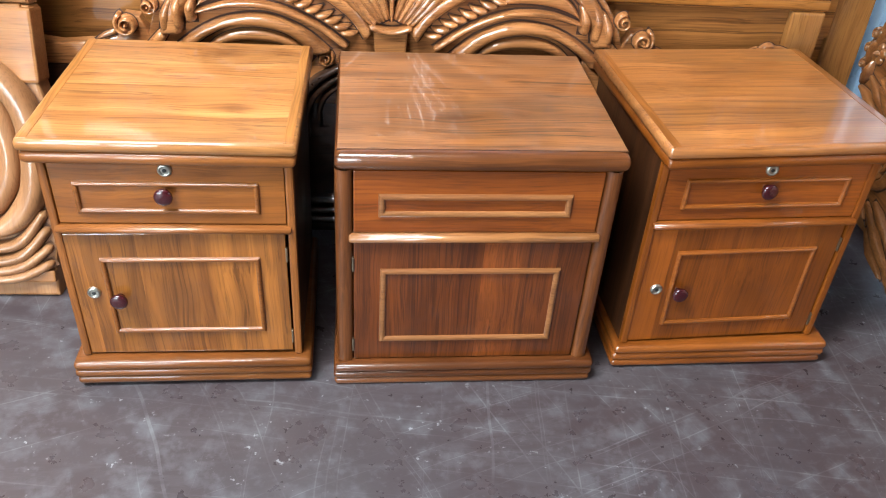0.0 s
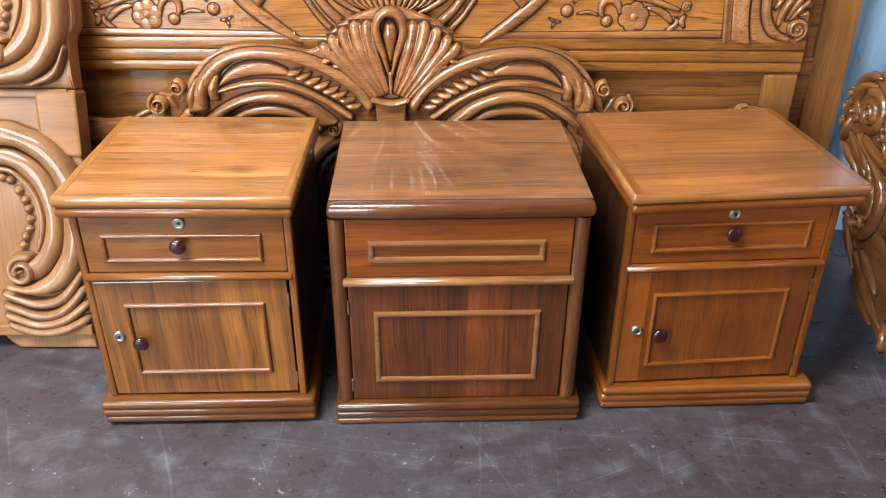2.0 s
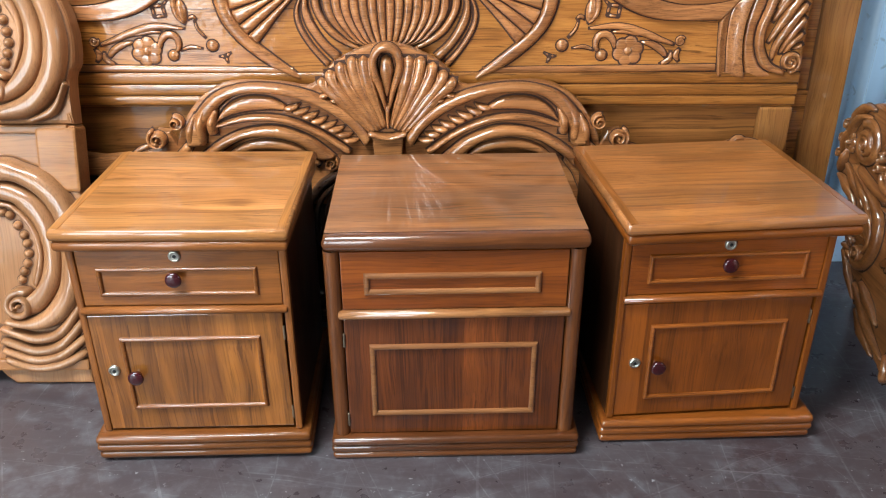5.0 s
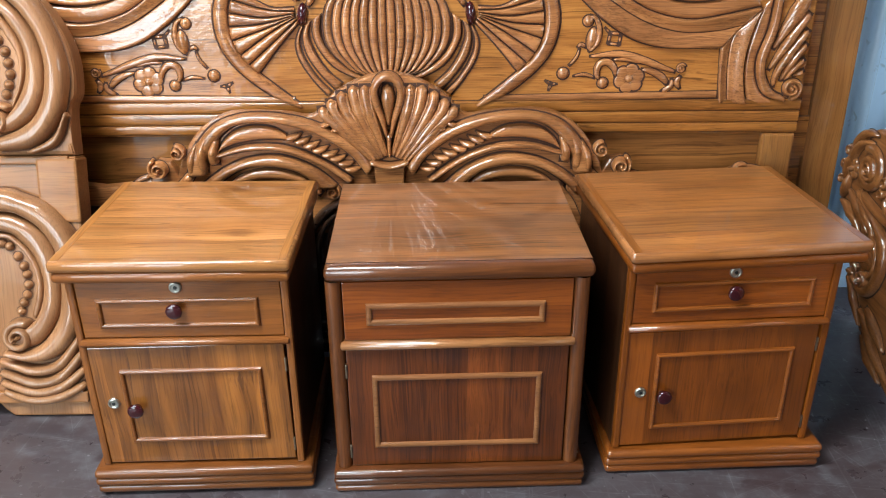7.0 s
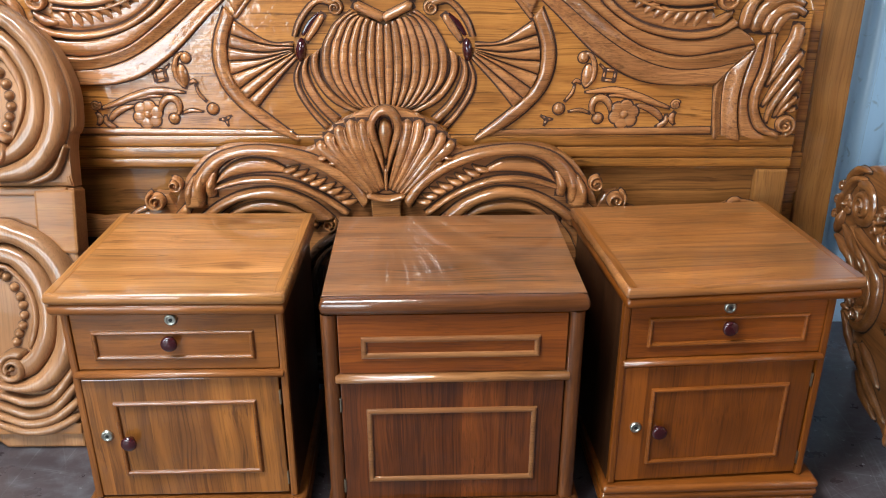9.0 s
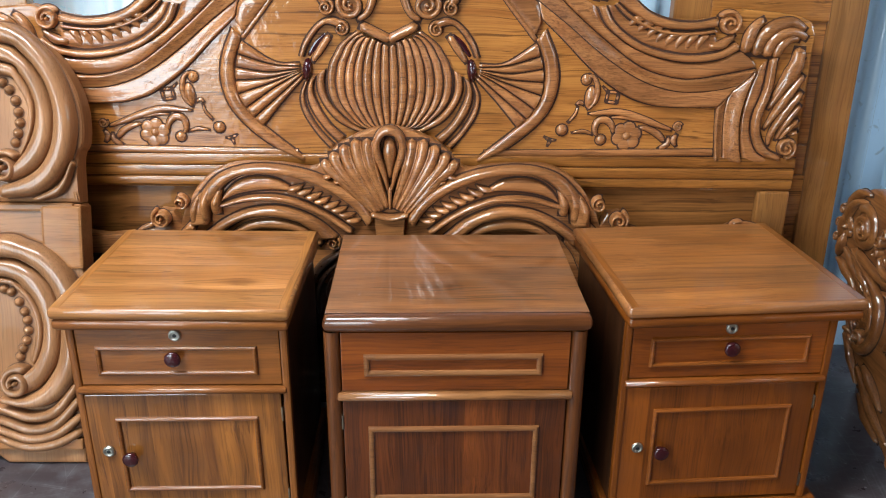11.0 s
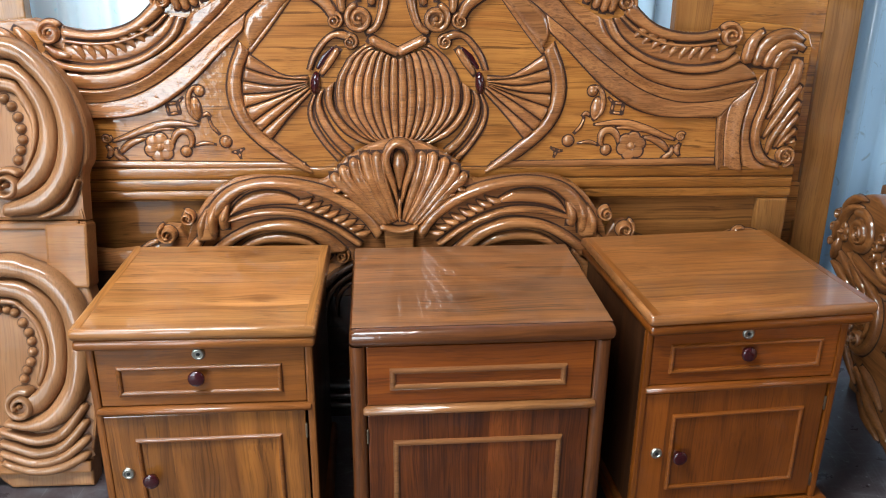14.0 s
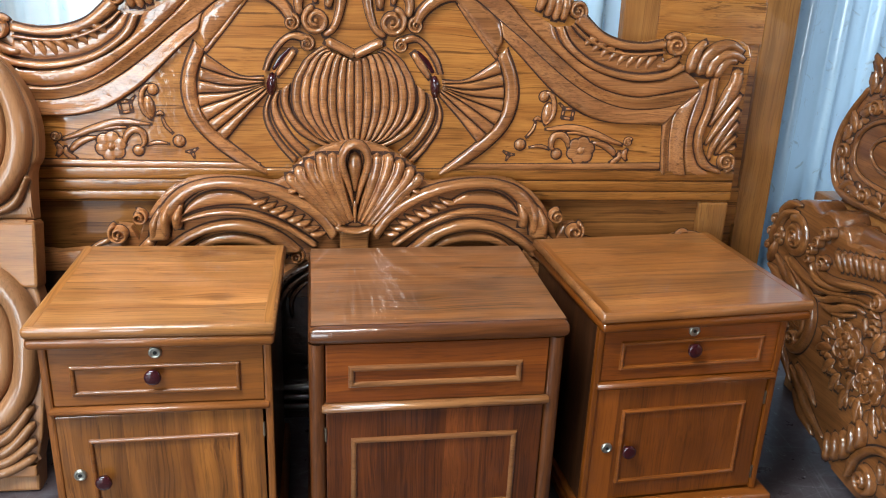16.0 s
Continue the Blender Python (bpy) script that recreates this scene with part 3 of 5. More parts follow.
def trim_frame(sh, x0, x1, z0, z1, y, w=0.010, h=0.008):
    """A thin half-round moulding mitred round a field."""
    c = [(x0, z0), (x1, z0), (x1, z1), (x0, z1)]
    for i in range(4):
        (ax, az), (bx, bz) = c[i], c[(i + 1) % 4]
        sx, sz = (1 if bx > ax else -1 if bx < ax else 0), (1 if bz > az else -1 if bz < az else 0)
        rows = []
        for t, e in ((0, 1), (1, -1)):
            px, pz = (ax, az) if t == 0 else (bx, bz)
            row = []
            for j in range(7):
                a = math.pi * j / 6
                o = w * (0.5 - math.cos(a) / 2)
                row.append((px + sx * e * o - sz * o, y + 0.001 - h * math.sin(a) ** 0.6 if 0 < j < 6 else y + 0.001, pz + sz * e * o + sx * o))
            rows.append(row)
        sh.grid(rows)


def lock(parent, x, z, y):
    sh = Shape()
    sh.lathe(x, z, y, ((0.0115, -0.002), (0.0115, 0.003), (0.0095, 0.0055), (0.007, 0.005), (0.0062, 0.0035)))
    lk = part("lock", sh, m_steel, parent, "round nickel lock")
    sh = Shape()
    sh.lathe(x, z, y - 0.0028, ((0.0034, 0.0), (0.0034, 0.0016), (0.0024, 0.0018)))
    part("keyhole", sh, m_slot, lk)


def knob(parent, x, z, y):
    sh = Shape()
    sh.lathe(x, z, y, ((0.0075, -0.002), (0.007, 0.007), (0.011, 0.009), (0.0148, 0.012), (0.0152, 0.0155), (0.0143, 0.0175), (0.0122, 0.0188), (0.0085, 0.0196), (0.0040, 0.0200)), 24)
    part("knob", sh, m_maroon, parent, "dark maroon lacquered knob")


def moulded_edge(sh, w, d, z0, z1, overhang=0.0, round_=0.5):
    """A slab with a rounded nose along its front and sides; the back is straight."""
    n = 7
    rows = []
    prof = []
    t = z1 - z0
    for j in range(n + 1):
        a = -math.pi / 2 + math.pi * j / n
        prof.append((max(math.cos(a), 0.0) ** 0.65 * t * round_ - t * round_, z0 + t / 2 + math.sin(a) * t / 2))
    for o, z in prof:
        x, f = w / 2 + overhang + o, -d / 2 - overhang - o
        c = 0.006
        rows.append([(-x, d / 2, z), (-x, f + c, z), (-x + c * 0.3, f + c * 0.3, z), (-x + c, f, z), (x - c, f, z), (x - c * 0.3, f + c * 0.3, z), (x, f + c, z), (x, d / 2, z)])
    sh.grid(rows, close=True)
    sh.fan(rows[-1])
    sh.fan(rows[0][::-1])


def nightstand(m, label, w, d, top_z, lip, body_w, drawer, rail, door, trim1, trim2, mats, round_posts, plinth_w, plinth_h, top_turn=0.0, plinth_turn=0.0, shift=0.0, foot=0.0, forward=0.0):
    """A bedside cabinet with one drawer over one door. drawer, rail, door: heights; trims: x0, x1, z0, z1."""
    top_m, (trim_m, stile_m), draw_m, door_m, edge_m, mould_m = mats
    st = thing("nightstand", m, label, "nightstand", "row of nightstands")
    hb, front = body_w / 2, -d / 2 + (0.022 if not round_posts else 0.012)
    # top board, with a lip below it on two of the cabinets
    sh = Shape()
    moulded_edge(sh, w, d, top_z - (0.022 if lip else 0.034), top_z, round_=0.35 if lip else 0.5)
    ob = part("tabletop" if lip else "nosing", sh, top_m if lip else trim_m, st)
    ob.rotation_euler.z = radians(top_turn)
    if not lip:
        sh = Shape()
        sh.box(-w / 2 + 0.005, w / 2 - 0.005, -d / 2 + 0.0175, d / 2, top_z - 0.010, top_z + 0.0015, 0.0012)
        part("tabletop", sh, top_m, st)
    if lip:
        sh = Shape()
        moulded_edge(sh, w - 0.006, d - 0.004, top_z - 0.044, top_z - 0.0222, round_=0.45)
        ob2 = part("lip_moulding", sh, trim_m, st)
        ob2.rotation_euler.z = radians(top_turn)
        # two side strips of the same wood, let into the top flush
        for sgn in (-1, 1):
            sh = Shape()
            xa, xb = sgn * (w / 2 - 0.006), sgn * (w / 2 - 0.021)
            sh.box(min(xa, xb), max(xa, xb), -d / 2 + 0.006, d / 2 - 0.002, top_z - 0.002, top_z + 0.0007, 0.0006)
            ob3 = part("edge_strip", sh, edge_m, st)
            ob3.rotation_euler.z = radians(top_turn)
    else:
        # a thin line ploughed behind the nose
        sh = Shape()
        sh.box(-w / 2 + 0.004, w / 2 - 0.004, -d / 2 + 0.0160, -d / 2 + 0.0190, top_z - 0.002, top_z + 0.0005, 0)
        part("groove", sh, m_body, st)
    under = top_z - (0.044 if lip else 0.034)
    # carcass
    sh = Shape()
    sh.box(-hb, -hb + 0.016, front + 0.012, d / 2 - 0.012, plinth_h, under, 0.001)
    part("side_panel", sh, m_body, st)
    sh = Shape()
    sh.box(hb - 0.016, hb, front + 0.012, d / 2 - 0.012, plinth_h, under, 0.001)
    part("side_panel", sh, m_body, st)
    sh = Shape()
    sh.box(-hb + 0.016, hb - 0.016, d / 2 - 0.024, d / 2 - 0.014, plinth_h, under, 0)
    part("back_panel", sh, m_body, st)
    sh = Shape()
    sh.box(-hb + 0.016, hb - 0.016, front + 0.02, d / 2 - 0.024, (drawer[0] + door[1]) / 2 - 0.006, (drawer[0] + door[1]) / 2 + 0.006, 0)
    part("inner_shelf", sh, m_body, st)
    pw = 0.030 if round_posts else 0.014
    for sgn in (-1, 1):
        sh = Shape()
        x = sgn * (hb - pw / 2)
        if round_posts:
            rows = [[(x + pw / 2 * math.cos(a), front + 0.010 - 0.016 * math.sin(a) ** 0.8 if 0 < j < 10 else front + 0.014, z)
                     for j, a in ((j, math.pi * j / 10) for j in range(11))] for z in (plinth_h, under)]
            sh.grid(rows)
        else:
            sh.box(x - pw / 2, x + pw / 2, front - 0.003, front + 0.014, plinth_h, under, 0.004)
        part("stile", sh, stile_m, st)
    inner = hb - pw + 0.001
    # drawer with its moulding
    sh = Shape()
    sh.box(-inner + 0.002, inner - 0.002, front, front + 0.018, drawer[0], drawer[1], 0.002)
    dr = part("drawer", sh, draw_m, st)
    sh = Shape()
    trim_frame(sh, trim1[0], trim1[1], trim1[2], trim1[3], front, 0.0085 if not round_posts else 0.0115, 0.007)
    part("drawer_moulding", sh, mould_m, dr)
    # rail between drawer and door, with a rounded nose
    sh = Shape()
    rz, rh = (rail[0] + rail[1]) / 2, (rail[1] - rail[0]) / 2
    rows = []
    for x in (-inner - 0.006, -inner - 0.004, inner + 0.004, inner + 0.006):
        q = 0.8 if abs(x) > inner + 0.005 else 1.0
        rows.append([(x, front + 0.004 - q * 0.016 * math.sin(a) ** 0.7 if 0 < j < 8 else front + 0.012, rz - q * rh * math.cos(a)) for j, a in ((j, math.pi * j / 8) for j in range(9))])
    sh.grid(rows)
    sh.fan(rows[0])
    sh.fan(rows[-1][::-1])
    part("rail", sh, mould_m, st)
    # door with its moulding
    sh = Shape()
    sh.box(-inner + 0.002, inner - 0.003, front, front + 0.018, door[0], door[1], 0.002)
    dd = part("door", sh, door_m, st)
    sh = Shape()
    trim_frame(sh, trim2[0], trim2[1], trim2[2], trim2[3], front, 0.0085 if not round_posts else 0.0115, 0.007)
    part("door_moulding", sh, mould_m, dd)
    # hinges
    hx = -inner + 0.001 if round_posts else inner - 0.002
    for hz in (door[0] + 0.035, door[1] - 0.045):
        sh = Shape()
        sh.box(hx - 0.0020, hx + 0.0020, front - 0.0030, front + 0.004, hz - 0.015, hz + 0.015, 0.0015)
        part("hinge", sh, m_brass, dd)
    # plinth: three stacked half-round mouldings round the foot
    t = (plinth_h - foot) / 3
    for i in range(3):
        sh = Shape()
        moulded_edge(sh, plinth_w + (0.003 if i == 1 else 0), d - 0.012 + 0.006 * i, foot + i * t + 0.0008, foot + (i + 1) * t - 0.0008, round_=0.42)
        pl = part("plinth_moulding", sh, mould_m if lip else trim_m, st)
        pl.rotation_euler.z, pl.location.y = radians(plinth_turn), -forward
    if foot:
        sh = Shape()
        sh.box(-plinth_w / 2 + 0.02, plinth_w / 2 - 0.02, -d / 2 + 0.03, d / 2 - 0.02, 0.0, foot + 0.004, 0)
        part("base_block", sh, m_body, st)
    for ch in st.children:
        if ch.name.split(".")[0] not in ("tabletop", "nosing", "lip_moulding", "edge_strip", "groove", "plinth_moulding"):
            ch.location.x += shift
    return st, dr, dd, front


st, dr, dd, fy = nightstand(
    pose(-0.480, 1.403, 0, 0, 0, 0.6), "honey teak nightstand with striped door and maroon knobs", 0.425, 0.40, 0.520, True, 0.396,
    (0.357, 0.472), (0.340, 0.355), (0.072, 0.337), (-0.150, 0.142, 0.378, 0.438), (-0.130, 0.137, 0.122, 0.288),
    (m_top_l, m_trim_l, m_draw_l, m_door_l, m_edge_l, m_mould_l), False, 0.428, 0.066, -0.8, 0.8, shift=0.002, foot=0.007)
lock(dr, -0.003, 0.460, fy)
knob(dr, -0.008, 0.417, fy)
lock(dd, -0.152, 0.214, fy)
knob(dd, -0.109, 0.203, fy)
dd.rotation_euler.y = radians(-0.6)

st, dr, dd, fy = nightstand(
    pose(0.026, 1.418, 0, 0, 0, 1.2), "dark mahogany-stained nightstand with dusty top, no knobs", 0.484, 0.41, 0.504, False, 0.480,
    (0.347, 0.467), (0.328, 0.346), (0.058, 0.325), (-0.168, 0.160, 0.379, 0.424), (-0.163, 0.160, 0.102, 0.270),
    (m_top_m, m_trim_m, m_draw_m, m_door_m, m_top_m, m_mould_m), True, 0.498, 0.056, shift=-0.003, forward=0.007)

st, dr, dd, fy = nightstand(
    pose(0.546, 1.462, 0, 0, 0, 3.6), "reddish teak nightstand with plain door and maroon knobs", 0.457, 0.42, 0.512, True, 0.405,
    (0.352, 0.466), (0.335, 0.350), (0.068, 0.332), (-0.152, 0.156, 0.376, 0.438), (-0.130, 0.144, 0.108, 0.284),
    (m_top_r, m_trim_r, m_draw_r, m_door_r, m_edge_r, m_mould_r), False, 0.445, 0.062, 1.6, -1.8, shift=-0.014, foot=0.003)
lock(dr, -0.001, 0.454, fy)
knob(dr, 0.000, 0.416, fy)
lock(dd, -0.155, 0.197, fy)
knob(dd, -0.110, 0.190, fy)
dd.rotation_euler.y = radians(-0.5)

# ---- carved headboard ----


def mirrored(right):
    """A closed outline from its right half, which runs from the foot to the middle of the top."""
    return right + [(-x, z) for x, z in right[::-1] if abs(x) > 1e-6]


hb = thing("bed_headboard", pose(-0.115, 1.757, 0, 0, 0, -0.4), "large carved teak headboard, glossy varnish, stood on the floor", "headboard")
crest = [tuple(p) for p in spline([(0.556, 0.983), (0.521, 1.014), (0.492, 1.045), (0.45, 1.075), (0.38, 1.105), (0.29, 1.16), (0.16, 1.225), (0.0, 1.25)], 0.02)]
sh = Shape()
sh.slab(mirrored([(0.935, 0.572), (0.935, 0.930), (0.925, 0.955), (0.90, 0.968), (0.846, 0.977), (0.779, 0.982), (0.75, 0.974), (0.715, 0.963), (0.677, 0.957), (0.617, 0.960)] + crest), 0.0, 0.032, 0.004)
part("panel", sh, m_panel, hb)
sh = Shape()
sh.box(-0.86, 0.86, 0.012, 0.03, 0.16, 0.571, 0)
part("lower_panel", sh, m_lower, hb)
for sg in (-1, 1):
    sh = Shape()
    sh.box(sg * 0.898 - 0.037, sg * 0.898 + 0.037, -0.006, 0.034, 0.0, 0.5715, 0.006)
    part("post", sh, m_post, hb)
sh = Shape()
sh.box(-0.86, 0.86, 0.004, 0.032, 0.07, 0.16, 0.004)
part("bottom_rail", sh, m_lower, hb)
for z, w in ((0.640, 0.026), (0.613, 0.026), (0.588, 0.022)):
    sh = Shape()
    sh.stroke([(-0.935, z), (0.935, z)], w, 0.015, step=0.05, ends=False, power=0.22)
    part("rib_moulding", sh, m_plank, hb)
# swept mouldings of the shoulders: edge lines from the rim inwards
RIM, RIM_IN, BEAD_IN = [(0.509, 1.032), (0.534, 1.005), (0.569, 0.977), (0.616, 0.961), (0.668, 0.957), (0.713, 0.966)], [(0.497, 0.996), (0.524, 0.974), (0.558, 0.955), (0.605, 0.94), (0.657, 0.937), (0.713, 0.943)], [(0.489, 0.99), (0.516, 0.964), (0.553, 0.944), (0.6, 0.929), (0.659, 0.925), (0.715, 0.931)]
LEAF_OUT, BAND_OUT = [(0.473, 0.989), (0.491, 0.957), (0.521, 0.93), (0.563, 0.906), (0.617, 0.891), (0.67, 0.886), (0.722, 0.893), (0.759, 0.916)], [(0.452, 0.986), (0.471, 0.949), (0.503, 0.92), (0.551, 0.891), (0.612, 0.873), (0.672, 0.867), (0.731, 0.875), (0.772, 0.895)]
COVE_OUT = [(0.25, 1.1), (0.3, 1.068), (0.342, 1.036), (0.389, 0.988), (0.457, 0.93), (0.54, 0.868), (0.596, 0.843), (0.663, 0.831), (0.729, 0.839), (0.815, 0.857)]
COVE_MID = [(0.215, 1.062), (0.268, 1.04), (0.325, 0.997), (0.392, 0.947), (0.446, 0.903), (0.502, 0.862), (0.557, 0.83), (0.612, 0.81), (0.667, 0.802), (0.727, 0.806), (0.781, 0.818)]
FIELD = [(0.335, 0.958), (0.381, 0.916), (0.436, 0.862), (0.478, 0.826), (0.534, 0.791), (0.589, 0.773), (0.644, 0.768), (0.732, 0.768)]
part("rim_moulding", Shape().bands(RIM, RIM_IN, 0.030), m_carved, hb)
part("rim_bead", Shape().bands(RIM_IN, BEAD_IN, 0.022), m_carved, hb)
part("leaf_hollow", Shape().bands(BEAD_IN, LEAF_OUT[:-1], 0.008), m_carved, hb)
for sg in (-1, 1):
    pieces("leaf", Shape().commas([(sg * x, z) for x, z in [(0.529, 0.962), (0.573, 0.935), (0.627, 0.915), (0.696, 0.91)]], 8, 0.030, 0.024, lean=1.25, side=sg), m_carved, hb)
part("leaf_tail", Shape().both([(0.700, 0.905), (0.730, 0.908), (0.757, 0.930)], (0.010, 0.022, 0.008), 0.026), m_carved, hb)
part("roll_moulding", Shape().bands(LEAF_OUT, BAND_OUT, 0.024), m_carved, hb)
part("shoulder_band", Shape().bands(BAND_OUT + [(0.80, 0.878)], COVE_OUT, 0.015), m_carved, hb)
part("cove_upper", Shape().bands(COVE_OUT, COVE_MID, 0.024, kind="fall", gap=0.001), m_carved, hb)
part("arch_field", Shape().bands([(0.222, 1.034), (0.240, 1.014), (0.278, 0.968), (0.318, 0.922)], [(0.225, 1.060), (0.268, 1.040), (0.322, 0.998), (0.334, 0.962)], 0.018), m_carved, hb)
part("cove_lower", Shape().bands(COVE_MID[2:], FIELD, 0.020, kind="rise", gap=0.001), m_carved, hb)
UP_A, UP_B, UP_C = [(0.735, 0.766), (0.739, 0.714), (0.746, 0.645)], [(0.781, 0.815), (0.76, 0.79), (0.757, 0.73), (0.766, 0.645)], [(0.817, 0.854), (0.802, 0.803), (0.794, 0.743), (0.799, 0.689), (0.81, 0.644)]
part("cove_lower", Shape().bands(UP_A, UP_B, 0.018, kind="fall", gap=0.001), m_carved, hb)
part("cove_upper", Shape().bands(UP_B, UP_C, 0.024, kind="rise", gap=0.001), m_carved, hb)
part("corner_field", Shape().bands(UP_C, [(0.839, 0.878), (0.835, 0.81), (0.82, 0.75), (0.824, 0.702), (0.847, 0.661), (0.892, 0.644)], 0.012), m_carved, hb)
part("rim_scroll", Shape().spirals(0.741, 0.953, 0.032, 1.2, 2.6, -1, h=0.040), m_carved, hb)
part("rim_scroll", Shape().spirals(0.500, 1.023, 0.026, 1.2, -1.0, 1, h=0.040), m_carved, hb)
sh = Shape()
sh.both([(0.740, 0.664), (0.215, 0.657)], 0.016, 0.014, ends=False, step=0.05)
part("field_bead", sh, m_carved, hb)
# corner leaves and plumes
for line, w in (([(0.784, 0.888), (0.789, 0.926), (0.802, 0.951), (0.818, 0.964)], 0.026), ([(0.809, 0.883), (0.814, 0.918), (0.839, 0.946), (0.878, 0.957), (0.912, 0.939)], 0.028), ([(0.831, 0.88), (0.837, 0.911), (0.86, 0.933), (0.889, 0.936), (0.918, 0.921)], 0.026), ([(0.851, 0.878), (0.857, 0.903), (0.878, 0.921), (0.902, 0.919)], 0.024)):
    part("corner_leaf", Shape().both(line, (w * 0.9, w, w * 0.5), (0.030, 0.036, 0.022)), m_carved, hb)
part("plume_stem", Shape().bands([(0.839, 0.878), (0.835, 0.81), (0.82, 0.75), (0.824, 0.702), (0.847, 0.661), (0.892, 0.644)], [(0.86, 0.882), (0.858, 0.81), (0.844, 0.754), (0.845, 0.713), (0.867, 0.675), (0.895, 0.661)], 0.026), m_carved, hb)
for line, w in (([(0.905, 0.904), (0.901, 0.862), (0.878, 0.817), (0.862, 0.79)], 0.036), ([(0.915, 0.883), (0.887, 0.831), (0.854, 0.765)], 0.022), ([(0.922, 0.844), (0.888, 0.79), (0.851, 0.719)], 0.022), ([(0.925, 0.807), (0.891, 0.757), (0.868, 0.709), (0.866, 0.68)], 0.020), ([(0.926, 0.777), (0.897, 0.735), (0.881, 0.694)], 0.017), ([(0.927, 0.743), (0.903, 0.72), (0.889, 0.694)], 0.015), ([(0.93, 0.718), (0.907, 0.705)], 0.013)):
    part("plume_leaf", Shape().both(line, (w * 0.7, w, w * 0.35), (0.026, 0.034, 0.014)), m_carved, hb)
part("plume_scroll", Shape().spirals(0.907, 0.677, 0.029, 1.2, -1.6, 1, h=0.036), m_carved, hb)
# flower sprays
for sg in (-1, 1):
    f = lambda pts: [(sg * x, z) for x, z in pts]
    part("flower", Shape().flower(sg * 0.540, 0.701, 0.034, 0.016, 6), m_carved, hb)
    sh = Shape()
    # long leaf over the flower, a second one below it, and the curled tips at their outer end
    sh.stroke(f([(0.642, 0.716), (0.606, 0.728), (0.569, 0.742), (0.515, 0.756), (0.449, 0.752)]), (0.006, 0.014, 0.017, 0.013, 0.004), 0.017)
    sh.stroke(f([(0.628, 0.688), (0.613, 0.704), (0.592, 0.716), (0.566, 0.722)]), (0.010, 0.016, 0.013, 0.005), 0.015)
    sh.stroke(f([(0.566, 0.736), (0.530, 0.744), (0.500, 0.744)]), (0.004, 0.009, 0.004), 0.012)
    sh.stroke(f([(0.655, 0.706), (0.648, 0.692), (0.656, 0.678)]), (0.007, 0.014, 0.006), 0.014)
    sh.stroke(f([(0.636, 0.700), (0.636, 0.684), (0.616, 0.670)]), (0.006, 0.012, 0.010), 0.013)
    sh.spiral(sg * 0.655, 0.723, 0.013, 1.15, 0.5, sg, h=0.016)
    # hooked curl beside the flower, with a ball at its end
    sh.stroke(f([(0.509, 0.706), (0.504, 0.726), (0.488, 0.739), (0.470, 0.733), (0.466, 0.712), (0.474, 0.700)]), (0.006, 0.015, 0.016, 0.014, 0.006), 0.017)
    sh.bead(sg * 0.481, 0.692, 0.0125, 0.0125, 0.017)
    sh.stroke(f([(0.462, 0.704), (0.440, 0.711), (0.414, 0.708)]), (0.005, 0.008, 0.003), 0.011)
    # bud in a hook, and the tendril that falls from it
    sh.stroke(f([(0.446, 0.762), (0.462, 0.780), (0.466, 0.808), (0.458, 0.832), (0.444, 0.840)]), (0.004, 0.010, 0.012, 0.010, 0.006), 0.016)
    sh.bead(sg * 0.440, 0.829, 0.012, 0.0125, 0.018)
    sh.bead(sg * 0.451, 0.789, 0.0125, 0.027, 0.018, 0.0, -sg * 0.1)
    sh.stroke(f([(0.438, 0.772), (0.428, 0.778), (0.420, 0.772)]), (0.005, 0.009, 0.004), 0.012)
    sh.stroke(f([(0.424, 0.768), (0.419, 0.750), (0.404, 0.732)]), (0.004, 0.006, 0.005), 0.010)
    sh.bead(sg * 0.391, 0.714, 0.0135, 0.0135, 0.018)
    # small open diamond and a star of three points
    for one, two in (((0.514, 0.800), (0.490, 0.802)), ((0.490, 0.802), (0.487, 0.780)), ((0.487, 0.780), (0.511, 0.777)), ((0.511, 0.777), (0.514, 0.800))):
        sh.stroke(f([one, two]), 0.006, 0.010)
    sh.stroke(f([(0.490, 0.802), (0.478, 0.814)]), (0.006, 0.003), 0.009)
    for px, pz in ((0.352, 0.698), (0.360, 0.676), (0.378, 0.690)):
        sh.stroke(f([(0.365, 0.690), (px, pz)]), (0.009, 0.003), 0.010)
    part("flower_spray", sh, m_carved, hb)
# middle: oval band, fans, knots, ribbed vase
part("oval_band", Shape().bands([(0.323, 0.914), (0.342, 0.862), (0.343, 0.813), (0.335, 0.779), (0.313, 0.745), (0.281, 0.716), (0.236, 0.679), (0.195, 0.646)], [(0.346, 0.939), (0.371, 0.881), (0.38, 0.83), (0.371, 0.779), (0.35, 0.741), (0.315, 0.704), (0.263, 0.665), (0.205, 0.638)], 0.020), m_carved, hb)
part("oval_arch", Shape().bands([(0.146, 0.982), (0.165, 1.008), (0.199, 1.030), (0.234, 1.036)], [(0.126, 0.993), (0.141, 1.022), (0.180, 1.053), (0.240, 1.064)], 0.028), m_carved, hb)
part("oval_bead", Shape().both([(0.227, 1.035), (0.27, 0.979), (0.325, 0.912)], 0.010, 0.012), m_carved, hb)
FAN = [[(0.199, 0.863), (0.255, 0.865), (0.324, 0.909)], [(0.199, 0.854), (0.268, 0.86), (0.334, 0.879)], [(0.2, 0.849), (0.269, 0.841), (0.341, 0.851)], [(0.2, 0.846), (0.27, 0.828), (0.343, 0.822)],
       [(0.2, 0.844), (0.264, 0.818), (0.34, 0.792)], [(0.199, 0.841), (0.258, 0.807), (0.325, 0.761)], [(0.196, 0.835), (0.248, 0.79), (0.308, 0.739)], [(0.193, 0.826), (0.238, 0.778), (0.286, 0.72)]]
